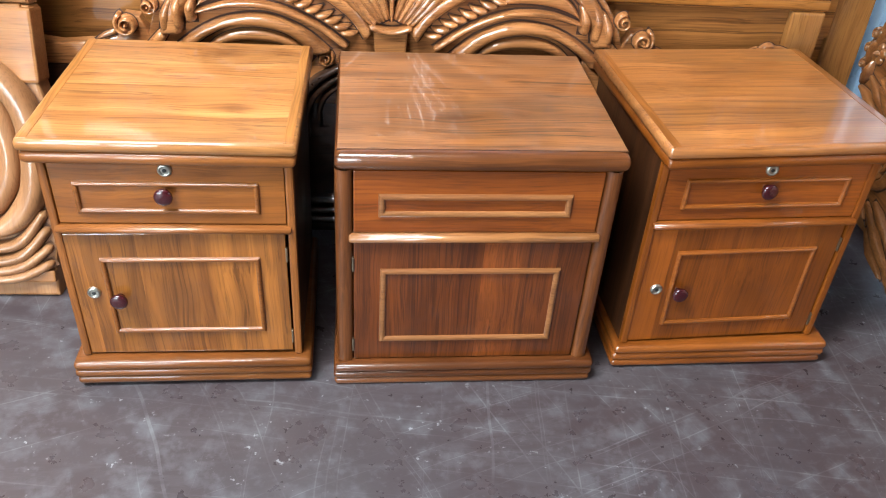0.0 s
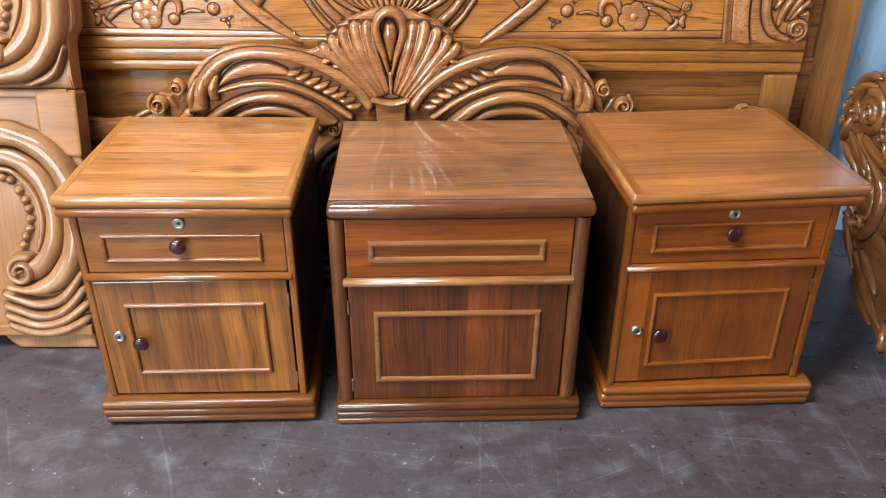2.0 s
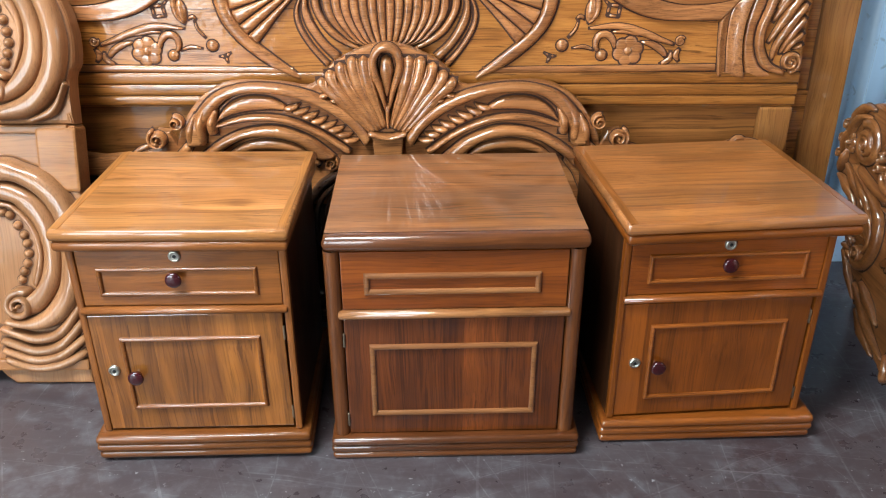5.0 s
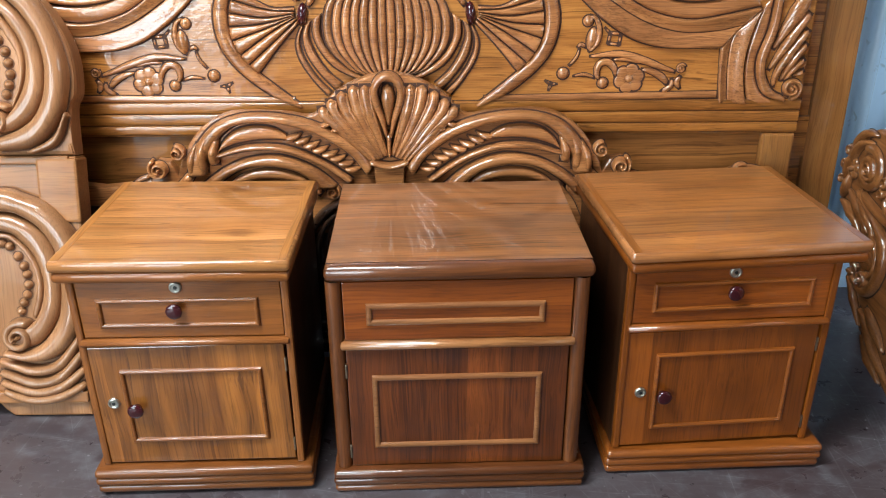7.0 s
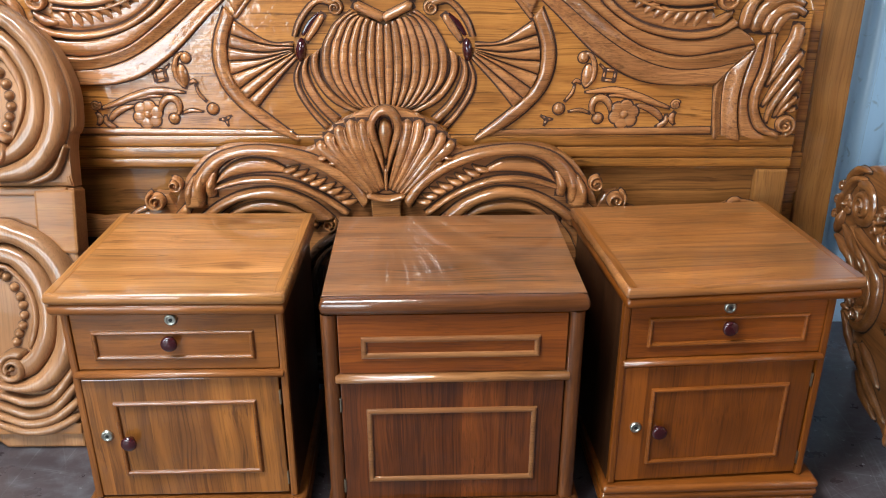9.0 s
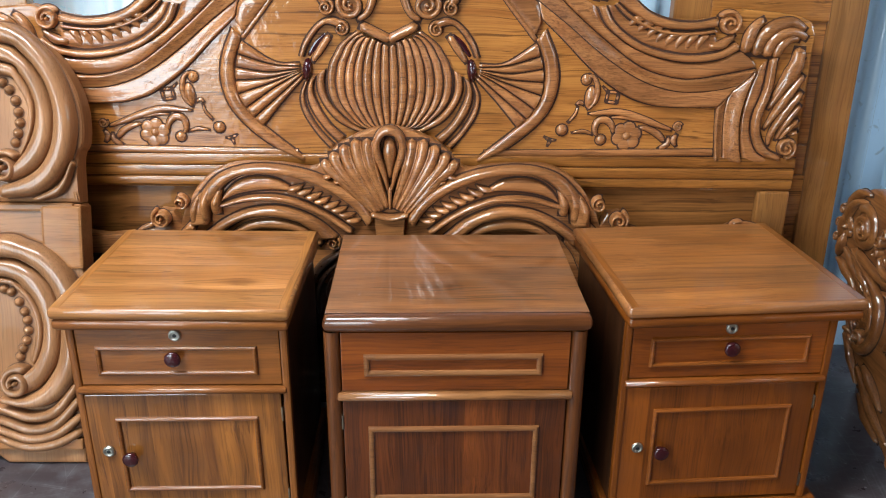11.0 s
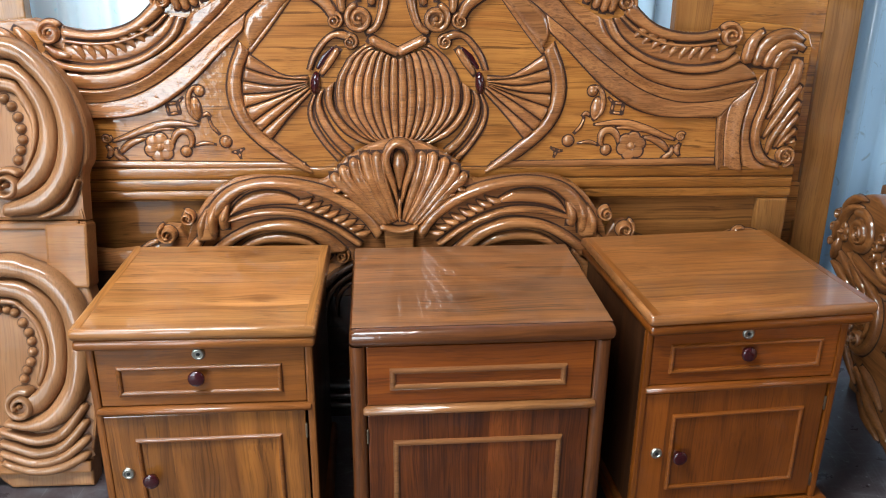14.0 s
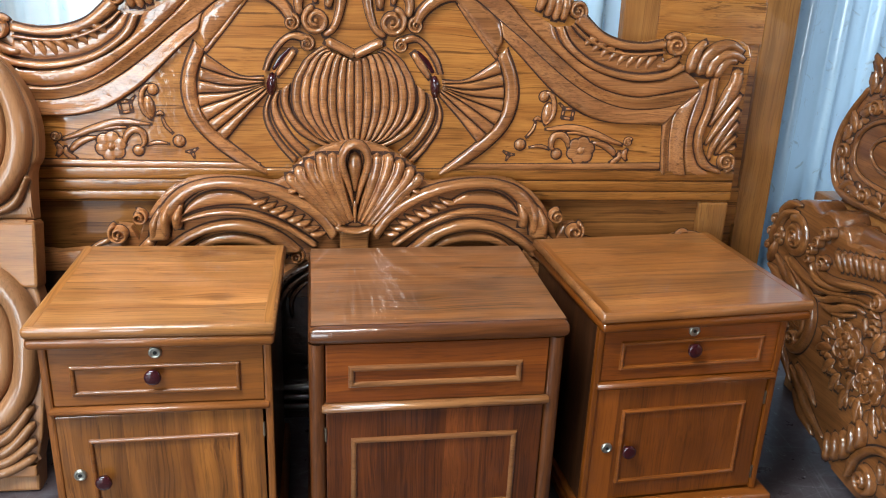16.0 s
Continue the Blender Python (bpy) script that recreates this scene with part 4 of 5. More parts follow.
for one, two in zip(FAN[:-1], FAN[1:]):
    part("fan_rib", Shape().bands(one, two, 0.018, gap=0.0012), m_carved, hb)
part("knot", Shape().beads(0.183, 0.846, 0.012, 0.027, 0.032, turn=0.10), m_maroon, hb, "dark maroon painted knot")
part("painted_slot", Shape().both([(0.137, 0.927), (0.159, 0.905), (0.181, 0.874)], (0.006, 0.014, 0.008), 0.006), m_maroon, hb, "dark maroon painted hollow")
part("loop", Shape().bands([(0.097, 0.952), (0.126, 0.962), (0.158, 0.948), (0.188, 0.911), (0.201, 0.876)], [(0.117, 0.94), (0.139, 0.944), (0.158, 0.928), (0.177, 0.901), (0.189, 0.874)], 0.022), m_carved, hb)
part("loop", Shape().both([(0.13, 0.923), (0.15, 0.894), (0.171, 0.864)], (0.014, 0.016, 0.010), 0.022), m_carved, hb)
part("loop_scroll", Shape().spirals(0.104, 0.936, 0.020, 1.2, 1.0, 1, h=0.030), m_carved, hb)
part("ribbon", Shape().bands([(0.141, 0.849), (0.145, 0.811), (0.136, 0.78), (0.11, 0.747), (0.072, 0.721), (0.034, 0.705)], [(0.163, 0.833), (0.164, 0.802), (0.15, 0.767), (0.124, 0.734), (0.087, 0.712), (0.05, 0.699)], 0.022), m_carved, hb)
part("ribbon", Shape().bands([(0.165, 0.833), (0.171, 0.802), (0.158, 0.763), (0.134, 0.725), (0.102, 0.696)], [(0.18, 0.823), (0.187, 0.798), (0.18, 0.759), (0.154, 0.717), (0.12, 0.679)], 0.018), m_carved, hb)
part("ribbon", Shape().bands([(0.182, 0.821), (0.191, 0.791), (0.185, 0.756), (0.159, 0.711), (0.128, 0.677)], [(0.19, 0.821), (0.203, 0.787), (0.197, 0.748), (0.17, 0.703), (0.14, 0.667)], 0.012), m_carved, hb)
half = [(0.703, 0.0), (0.709, 0.040), (0.726, 0.085), (0.756, 0.117), (0.785, 0.136), (0.823, 0.141), (0.861, 0.134), (0.905, 0.108), (0.933, 0.071)]
hv, hw = [p for p, q in half], [q for p, q in half]
sh = Shape()
sh.bead(0.0, 0.818, 0.128, 0.100, 0.014, n=28)
vase = part("vase", sh, m_carved, hb)
n = 14
for i in range(n):
    edges = []
    for q in (-1 + 2 * i / n, -1 + 2 * (i + 1) / n):
        line = []
        for j in range(14):
            v = 0.706 + (0.936 - 0.706) * j / 13
            u = q * float(np.interp(v, hv, hw))
            line.append((u, min(v, 0.900 + abs(u) * 0.45)))
        edges.append([p for j, p in enumerate(line) if j == 0 or p[1] > line[j - 1][1] + 1e-4])
    q = -1 + (2 * i + 1) / n
    part("vase_rib", Shape().band(edges[0], edges[1], 0.014, -0.020 * math.sqrt(1 - q * q), gap=0.001), m_carved, vase)
sh = Shape(True)
sh.both([(-0.004, 0.912), (0.064, 0.945)], 0.020, 0.048)
part("vase_rim", sh, m_carved, hb)
sh = Shape()
sh.both([(0.070, 0.955), (0.048, 0.968), (0.034, 1.000), (0.027, 1.045), (0.030, 1.10), (0.05, 1.17)], (0.012, 0.022, 0.024), 0.026)
sh.both([(0.118, 0.996), (0.120, 1.030), (0.100, 1.075), (0.07, 1.12)], (0.014, 0.024, 0.014), 0.030)
sh.both([(0.056, 1.012), (0.056, 1.045), (0.070, 1.085)], (0.014, 0.022, 0.010), 0.028)
sh.both([(0.084, 1.022), (0.088, 1.060), (0.082, 1.10)], (0.010, 0.018, 0.008), 0.022)
sh.spirals(0.083, 0.986, 0.036, 1.25, 1.4, -1, h=0.038)
sh.spirals(0.136, 0.981, 0.021, 1.2, 1.4, 1, h=0.036)
part("neck_scroll", sh, m_carved, hb)
for line in ([(0.430, 1.085), (0.438, 1.045), (0.430, 1.008)], [(0.448, 1.080), (0.455, 1.040), (0.448, 1.000)], [(0.466, 1.072), (0.472, 1.036), (0.466, 1.000)], [(0.412, 1.09), (0.420, 1.055), (0.410, 1.020)]):
    part("shoulder_leaf", Shape().both(line, (0.012, 0.024, 0.014), (0.022, 0.036, 0.026)), m_carved, hb)

# ---- carved footboard in front of it ----
fb = thing("bed_footboard", pose(-0.115, 1.701, 0, 0, 0, 0), "carved teak footboard with shell crest, leaning before the headboard", "footboard")
sh = Shape()
top = [tuple(p) for p in spline([(0.485, 0.500), (0.468, 0.545), (0.43, 0.600), (0.385, 0.632), (0.334, 0.645), (0.236, 0.642), (0.180, 0.634), (0.152, 0.650), (0.12, 0.685), (0.06, 0.717), (0.0, 0.732)], 0.015)]
sh.slab(mirrored([(0.60, 0.350), (0.62, 0.425), (0.90, 0.425), (0.90, 0.43), (0.875, 0.478), (0.84, 0.500), (0.79, 0.500), (0.75, 0.482), (0.66, 0.470), (0.58, 0.478), (0.55, 0.488), (0.545, 0.515), (0.53, 0.534), (0.50, 0.530)] + top), 0.0, 0.028, 0.004)
part("panel", sh, m_carved, fb)
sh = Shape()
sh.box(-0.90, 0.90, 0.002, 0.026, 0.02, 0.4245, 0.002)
part("lower_panel", sh, m_dark, fb, "black lower panel")
sh = Shape()
sh.stroke([(-0.003, 0.585), (-0.014, 0.632), (-0.026, 0.668), (-0.029, 0.696), (-0.018, 0.719), (0.0, 0.727), (0.018, 0.719), (0.029, 0.696), (0.026, 0.668), (0.014, 0.632), (0.003, 0.585)], (0.006, 0.013, 0.017, 0.018, 0.018, 0.018, 0.017, 0.013, 0.006), (0.034, 0.044, 0.048, 0.048, 0.044, 0.034), power=0.4)
sh.stroke([(0.0, 0.600), (0.0, 0.565), (0.0, 0.540)], (0.012, 0.010, 0.006), 0.038)
shell = part("shell", sh, m_carved, fb)
sh = Shape()
sh.stroke([(0.0, 0.708), (0.0, 0.680), (0.0, 0.645), (0.0, 0.612)], (0.020, 0.032, 0.018, 0.005), (0.026, 0.034, 0.030, 0.022), power=0.5)
part("egg", sh, m_carved, shell)
RAYS = [[(0.037, 0.683), (0.027, 0.63), (0.003, 0.543)], [(0.057, 0.672), (0.04, 0.61), (0.009, 0.54)], [(0.084, 0.672), (0.06, 0.61), (0.016, 0.536)], [(0.108, 0.658), (0.078, 0.608), (0.024, 0.533)], [(0.13, 0.65), (0.099, 0.608), (0.034, 0.531)], [(0.15, 0.638), (0.117, 0.613), (0.069, 0.579), (0.042, 0.532)]]
for i, (hx, hz) in enumerate([(0.050, 0.706), (0.077, 0.705), (0.103, 0.692), (0.127, 0.675), (0.146, 0.658)]):
    mids = [((p[0] + q[0]) / 2, (p[1] + q[1]) / 2) for p, q in zip(RAYS[i], RAYS[i + 1][:2] + RAYS[i + 1][-1:])]
    sh = Shape()
    sh.both([(hx, hz), (mids[0][0] + 0.001, mids[0][1] - 0.004), mids[1], mids[2]], (0.022, 0.027, 0.021, 0.008), (0.034 - 0.002 * i, 0.042 - 0.002 * i, 0.036, 0.028))
    part("shell_rib", sh, m_carved, shell)
    sh = Shape()
    sh.both([(hx - 0.012, hz - 0.004), (RAYS[i][0][0] - 0.001, RAYS[i][0][1] - 0.016), RAYS[i][1], RAYS[i][-1]], (0.006, 0.010, 0.009, 0.004), (0.026, 0.036, 0.034, 0.024))
    part("shell_vein", sh, m_carved, shell)
sh = Shape()
sh.stroke([(-0.048, 0.533), (0.0, 0.521), (0.046, 0.533)], 0.014, 0.044)
sh.slab([(-0.030, 0.43), (0.026, 0.43), (0.034, 0.520), (-0.036, 0.520)], -0.024, 0.0, 0.004)
part("shell_base", sh, m_carved, fb)
part("arch_band", Shape().bands([(0.037, 0.524), (0.069, 0.569), (0.114, 0.602), (0.172, 0.629), (0.23, 0.643), (0.288, 0.648), (0.34, 0.642), (0.387, 0.624), (0.422, 0.592), (0.452, 0.548), (0.464, 0.504)], [(0.057, 0.499), (0.085, 0.54), (0.134, 0.579), (0.192, 0.606), (0.243, 0.619), (0.302, 0.623), (0.342, 0.615), (0.373, 0.593), (0.395, 0.565), (0.409, 0.537), (0.414, 0.505)], 0.034), m_carved, fb)
part("arch_fillet", Shape().bands([(0.084, 0.49), (0.141, 0.532), (0.2, 0.561), (0.258, 0.575), (0.324, 0.573), (0.392, 0.553)], [(0.1, 0.48), (0.152, 0.518), (0.207, 0.544), (0.259, 0.557), (0.325, 0.556), (0.387, 0.542)], 0.026), m_carved, fb)
part("lower_arch", Shape().bands([(0.119, 0.475), (0.162, 0.513), (0.207, 0.537), (0.259, 0.55), (0.326, 0.542), (0.381, 0.518), (0.423, 0.488), (0.455, 0.459)], [(0.167, 0.469), (0.208, 0.504), (0.247, 0.517), (0.3, 0.52), (0.341, 0.511), (0.39, 0.48), (0.414, 0.456)], 0.034), m_carved, fb)
part("crescent", Shape().bands([(0.226, 0.596), (0.257, 0.613), (0.302, 0.618), (0.341, 0.609), (0.371, 0.586), (0.386, 0.561)], [(0.234, 0.582), (0.271, 0.583), (0.311, 0.58), (0.351, 0.571), (0.383, 0.558)], 0.018), m_carved, fb)
for line in ([(0.383, 0.591), (0.397, 0.555), (0.395, 0.525)], [(0.405, 0.597), (0.422, 0.558), (0.423, 0.51)], [(0.431, 0.577), (0.446, 0.541), (0.448, 0.504)]):
    part("gather_rib", Shape().both(line, (0.008, 0.022, 0.020), (0.034, 0.046, 0.036)), m_carved, fb)
part("end_scroll", Shape().spirals(0.524, 0.518, 0.028, 1.2, 1.2, -1, h=0.046), m_carved, fb)
part("end_scroll", Shape().spirals(0.477, 0.556, 0.021, 1.2, 1.2, 1, h=0.042), m_carved, fb)
for sg in (-1, 1):
    f = lambda pts: [(sg * x, z) for x, z in pts]
    pieces("leaf", Shape().commas(f([(0.074, 0.507), (0.109, 0.537), (0.147, 0.559), (0.193, 0.583), (0.221, 0.597)]), 8, 0.026, 0.032, side=-sg) + Shape().commas(f([(0.047, 0.546), (0.073, 0.581), (0.112, 0.61), (0.147, 0.626)]), 5, 0.020, 0.034, side=-sg), m_carved, fb)
    sh = Shape()
    sh.stroke(f([(0.545, 0.500), (0.565, 0.494), (0.590, 0.482)]), (0.012, 0.012, 0.004), 0.012)
    part("side_leaf", sh, m_carved, fb)
    sh = Shape()
    sh.stroke(f([(0.73, 0.472), (0.78, 0.497), (0.84, 0.500), (0.885, 0.462)]), (0.008, 0.024, 0.012), 0.030)
    sh.spiral(sg * 0.80, 0.500, 0.022, 1.1, 0.8, sg, h=0.036)
    part("side_leaf", sh, m_carved, fb)
    part("side_arch", Shape().stroke(f([(0.452, 0.505), (0.490, 0.455), (0.512, 0.400), (0.515, 0.355)]), (0.020, 0.034, 0.030), 0.028), m_carved, fb)
    part("side_arch", Shape().stroke(f([(0.405, 0.470), (0.440, 0.430), (0.462, 0.380), (0.466, 0.352)]), (0.016, 0.030, 0.026), 0.026), m_carved, fb)
    part("inner_arch", Shape().stroke(f([(0.16, 0.452), (0.21, 0.490), (0.28, 0.503), (0.34, 0.490), (0.385, 0.450)]), (0.016, 0.026, 0.016), 0.024), m_carved, fb)
    part("low_curl", Shape().spiral(sg * 0.134, 0.458, 0.020, 1.2, 1.0, sg, h=0.034), m_carved, fb)
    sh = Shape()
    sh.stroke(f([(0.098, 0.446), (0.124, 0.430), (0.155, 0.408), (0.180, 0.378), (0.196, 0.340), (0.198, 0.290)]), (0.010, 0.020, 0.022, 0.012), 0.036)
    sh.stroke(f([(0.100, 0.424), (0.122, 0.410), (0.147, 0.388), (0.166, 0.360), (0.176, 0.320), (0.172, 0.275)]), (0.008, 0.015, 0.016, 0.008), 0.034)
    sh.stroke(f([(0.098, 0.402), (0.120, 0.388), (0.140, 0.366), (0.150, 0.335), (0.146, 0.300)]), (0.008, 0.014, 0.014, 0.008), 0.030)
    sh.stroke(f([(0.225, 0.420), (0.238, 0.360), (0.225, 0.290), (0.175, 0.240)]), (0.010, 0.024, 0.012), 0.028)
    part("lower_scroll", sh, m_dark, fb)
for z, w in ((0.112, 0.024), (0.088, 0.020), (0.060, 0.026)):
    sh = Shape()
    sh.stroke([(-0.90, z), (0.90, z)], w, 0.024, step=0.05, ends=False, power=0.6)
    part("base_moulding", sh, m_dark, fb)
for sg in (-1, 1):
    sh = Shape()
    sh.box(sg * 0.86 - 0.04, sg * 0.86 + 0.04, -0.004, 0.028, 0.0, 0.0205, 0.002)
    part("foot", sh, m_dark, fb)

# ---- pale carved bed end leaning on the headboard ----
be = thing("bed_end_panel", pose(-0.814, 1.470, 0.004, -14.6, 0, 0), "pale teak bed end with beaded scrolls, leaning on the headboard", "bed panel")
MID = -0.40


def twin(pts):
    """The mirrored line on the other side of the panel's middle."""
    return [(2 * MID - x, z) for x, z in pts]


right = [(0.012, 0.0), (0.012, 0.068), (0.022, 0.12), (0.030, 0.22), (0.034, 0.34), (0.030, 0.42), (0.020, 0.465), (0.020, 0.50)]
sh = Shape()
sh.slab([(-0.20, 0.034), (-0.185, 0.016), (-0.165, 0.0)] + right + twin(right)[::-1] + twin([(-0.165, 0.0), (-0.185, 0.016), (-0.20, 0.034)]), 0.0, 0.05, 0.006)
part("lower_panel", sh, m_pale_field, be)
sh = Shape()
sh.box(2 * MID - 0.024, 0.024, 0.004, 0.054, 0.494, 0.590, 0.005)
part("rail", sh, m_pale_rail, be)
for x0, x1 in ((-0.060, 0.028), (2 * MID - 0.028, 2 * MID + 0.060)):
    sh = Shape()
    sh.box(x0, x1, -0.006, 0.054, 0.446, 0.586, 0.006)
    part("corner_block", sh, m_pale_rail, be)
sh = Shape()
sh.box(2 * MID - 0.01, 0.01, -0.004, 0.03, 0.573, 0.592, 0.005)
part("rail_moulding", sh, m_pale_rail, be)
right = [tuple(p) for p in spline([(0.022, 0.592), (0.022, 0.690), (0.036, 0.722), (0.037, 0.784), (0.023, 0.840), (-0.004, 0.890), (-0.035, 0.925), (-0.10, 0.965), (-0.20, 0.98), (-0.40, 0.985)], 0.02)]
sh = Shape()
sh.slab(right + twin(right)[::-1][1:], 0.0, 0.05, 0.010)
part("upper_panel", sh, m_pale_field, be)
RING_U = [[(-0.109, 0.976), (-0.065, 0.956), (-0.033, 0.927), (-0.006, 0.892), (0.014, 0.845), (0.027, 0.798), (0.03, 0.751), (0.018, 0.692), (-0.007, 0.65), (-0.038, 0.62), (-0.073, 0.606), (-0.131, 0.601)],
          [(-0.112, 0.93), (-0.079, 0.909), (-0.052, 0.88), (-0.031, 0.845), (-0.019, 0.799), (-0.019, 0.757), (-0.027, 0.716), (-0.046, 0.68), (-0.076, 0.655), (-0.106, 0.641), (-0.129, 0.635)], [(-0.114, 0.892), (-0.087, 0.869), (-0.066, 0.834), (-0.057, 0.799), (-0.061, 0.757), (-0.073, 0.722), (-0.088, 0.693)], [(-0.116, 0.863), (-0.094, 0.84), (-0.076, 0.805), (-0.073, 0.769), (-0.08, 0.734), (-0.093, 0.701)]]
RING_L = [[(-0.136, 0.525), (-0.09, 0.512), (-0.045, 0.493), (-0.011, 0.462), (0.016, 0.421), (0.029, 0.369), (0.028, 0.307), (0.02, 0.244), (0.004, 0.197), (-0.03, 0.155), (-0.088, 0.133), (-0.159, 0.146)],
          [(-0.139, 0.471), (-0.093, 0.458), (-0.06, 0.433), (-0.036, 0.395), (-0.027, 0.352), (-0.026, 0.296), (-0.035, 0.243), (-0.058, 0.202), (-0.084, 0.175), (-0.122, 0.16), (-0.157, 0.165)], [(-0.142, 0.428), (-0.108, 0.409), (-0.08, 0.378), (-0.065, 0.334), (-0.065, 0.29), (-0.076, 0.247), (-0.086, 0.231)], [(-0.143, 0.413), (-0.12, 0.402), (-0.096, 0.371), (-0.083, 0.334), (-0.083, 0.297), (-0.095, 0.247)]]
for q in (0, 1):
    f = twin if q else list
    wy = -1 if q else 1
    for rings, reach in ((RING_U, ((-0.24, 0.985), (-0.24, 0.938), (-0.235, 0.898), (-0.23, 0.870))), (RING_L, ((-0.27, 0.512), (-0.27, 0.462), (-0.26, 0.425), (-0.255, 0.410)))):
        for i, h in enumerate((0.036, 0.026, 0.018)):
            part("scroll_ring", Shape().band(f([reach[i]] + rings[i]), f([reach[i + 1]] + rings[i + 1]), h, gap=0.001), m_pale, be)
    sx = lambda x: 2 * MID - x if q else x
    part("volute", Shape().spiral(sx(-0.127), 0.669, 0.042, 1.5, 0.6, wy, h=0.042), m_pale, be)
    part("volute", Shape().spiral(sx(-0.126), 0.192, 0.044, 1.5, 0.8, wy, w=0.022, h=0.044), m_pale, be)
    part("tail_leaf", Shape().band(f([(-0.074, 0.603), (-0.014, 0.636), (0.015, 0.686)]), f([(-0.051, 0.596), (-0.003, 0.616), (0.023, 0.674)]), 0.022), m_pale, be)
    for x, z in [(-0.114, 0.834), (-0.102, 0.811), (-0.097, 0.787), (-0.095, 0.764), (-0.1, 0.742), (-0.107, 0.722)] + [(-0.134, 0.395), (-0.119, 0.372), (-0.108, 0.35), (-0.103, 0.331), (-0.102, 0.308), (-0.107, 0.285), (-0.116, 0.267), (-0.123, 0.248)] + [(-0.128, 0.850), (-0.150, 0.402), (-0.170, 0.402)]:
        part("bead", Shape().bead(sx(x), z, 0.0105, 0.0105, 0.018), m_pale, be)
    for i, (u0, z0, z1, z2, u3, z3) in enumerate(((-0.185, 0.128, 0.112, 0.128, 0.008, 0.192), (-0.185, 0.100, 0.084, 0.099, 0.010, 0.155), (-0.185, 0.077, 0.063, 0.076, 0.012, 0.116), (-0.180, 0.056, 0.044, 0.054, 0.012, 0.080))):
        part("base_rib", Shape().stroke(f([(u0, z0 + 0.008), (-0.150, z0 - 0.003), (-0.097, z1), (-0.042, z2), (u3, z3)]), (0.014, 0.022, 0.026, 0.018), (0.020, 0.032, 0.034, 0.024)), m_pale, be)
sh = Shape()
sh.box(2 * MID - 0.012, 0.012, -0.014, 0.01, 0.036, 0.062, 0.004)
part("base_block", sh, m_pale_rail, be)

# ---- panelled doors standing behind ----


def panel_door(m, w, h, label):
    dr_ = thing("panelled_door", m, label, "door leaf", "door leaves")
    for x0, x1 in ((0.0, 0.085), (w - 0.085, w)):
        sh = Shape()
        sh.box(x0, x1, 0.0, 0.036, 0.0, h, 0.003)
        part("stile", sh, m_post, dr_)
    zs = (0.0, 0.54, 1.0, 1.50, h)
    for i, z in enumerate(zs):
        z0 = min(max(z - 0.05, 0.0), h - 0.10)
        sh = Shape()
        sh.box(0.085, w - 0.085, 0.001, 0.035, z0, z0 + 0.10, 0.003)
        part("rail", sh, m_panel, dr_)
    for a, b in zip(zs[:-1], zs[1:]):
        sh = Shape()
        sh.box(0.086, w - 0.086, 0.012, 0.026, a + 0.04, b - 0.04, 0.0)
        sh.box(0.11, w - 0.11, 0.006, 0.014, a + 0.085, b - 0.085, 0.004)
        part("panel", sh, m_panel, dr_)


panel_door(pose(0.524, 1.802, 0, -1.5, 0, 0), 0.442, 2.02, "brown teak panelled door leaf standing behind the headboard")
panel_door(pose(-1.72, 1.802, 0, -1.5, 0, 0), 0.79, 2.02, "brown teak panelled door leaf standing behind the headboard")

# ---- second carved bed set, standing side-on ----
EAST = pose(0.985, 1.80, 0, 0, 0, -90)
sf = thing("bed_footboard", EAST, "deeply carved dark teak footboard with flowers and rolled top", "footboard")
W2 = 0.85
flip = lambda pts: [(2 * W2 - x, z) for x, z in pts]
low = [(0.018, 0.380), (0.070, 0.345), (0.098, 0.300), (0.104, 0.240), (0.140, 0.200), (0.180, 0.160), (0.235, 0.116), (0.315, 0.088), (0.385, 0.046), (0.49, 0.034), (0.58, 0.030), (0.66, 0.014), (0.74, 0.0), (0.85, 0.0)]
# the top: a rolled volute at each end, two lobes, then a long dip
lobes = [(0.345, 0.566), (0.318, 0.562), (0.306, 0.578), (0.286, 0.588), (0.264, 0.580), (0.256, 0.588), (0.240, 0.602), (0.212, 0.602), (0.192, 0.588)]
upper = [(0.170, 0.586), (0.140, 0.597), (0.105, 0.596), (0.055, 0.572), (0.010, 0.536), (-0.020, 0.480), (-0.018, 0.420)]
lowc = [tuple(p) for p in spline(low, 0.015)]
topc = [tuple(p) for p in spline([(0.85, 0.665), (0.75, 0.655), (0.65, 0.638), (0.56, 0.612), (0.457, 0.584), (0.400, 0.570)] + lobes + upper, 0.012)]
ring = [*topc, *lowc]
sh = Shape()
sh.slab(ring + flip(ring)[::-1][:-1], 0.0, 0.085, 0.010, smooth=True)
part("panel", sh, m_side, sf)


def rose(parent, x, z, r, turn=0.0):
    """A full-blown rose: two whorls of cupped petals with raised rims round a bud."""
    bud = part("rose", Shape().spiral(x, z, r * 0.20, 1.2, turn, 1, h=0.042), m_side, parent)
    for count, at, size, h in ((7, 0.68, 0.36, 0.022), (5, 0.36, 0.25, 0.034)):
        for j in range(count):
            a = turn + at + 2 * math.pi * j / count
            px, pz = x + math.cos(a) * r * at, z + math.sin(a) * r * at
            rim = [(px + math.cos(a + t) * r * size * 0.86, pz + math.sin(a + t) * r * size * 0.98) for t in (-1.3, -0.65, 0.0, 0.65, 1.3)]
            sh = Shape().bead(px, pz, r * size * 0.95, r * size * 1.12, h * 0.8, 0, a, 10, 0.5)
            part("petal", sh.stroke(rim, (0.003, r * 0.13, 0.003), (h * 0.7, h * 1.1, h * 0.7), step=0.006, segs=6), m_side, bud)


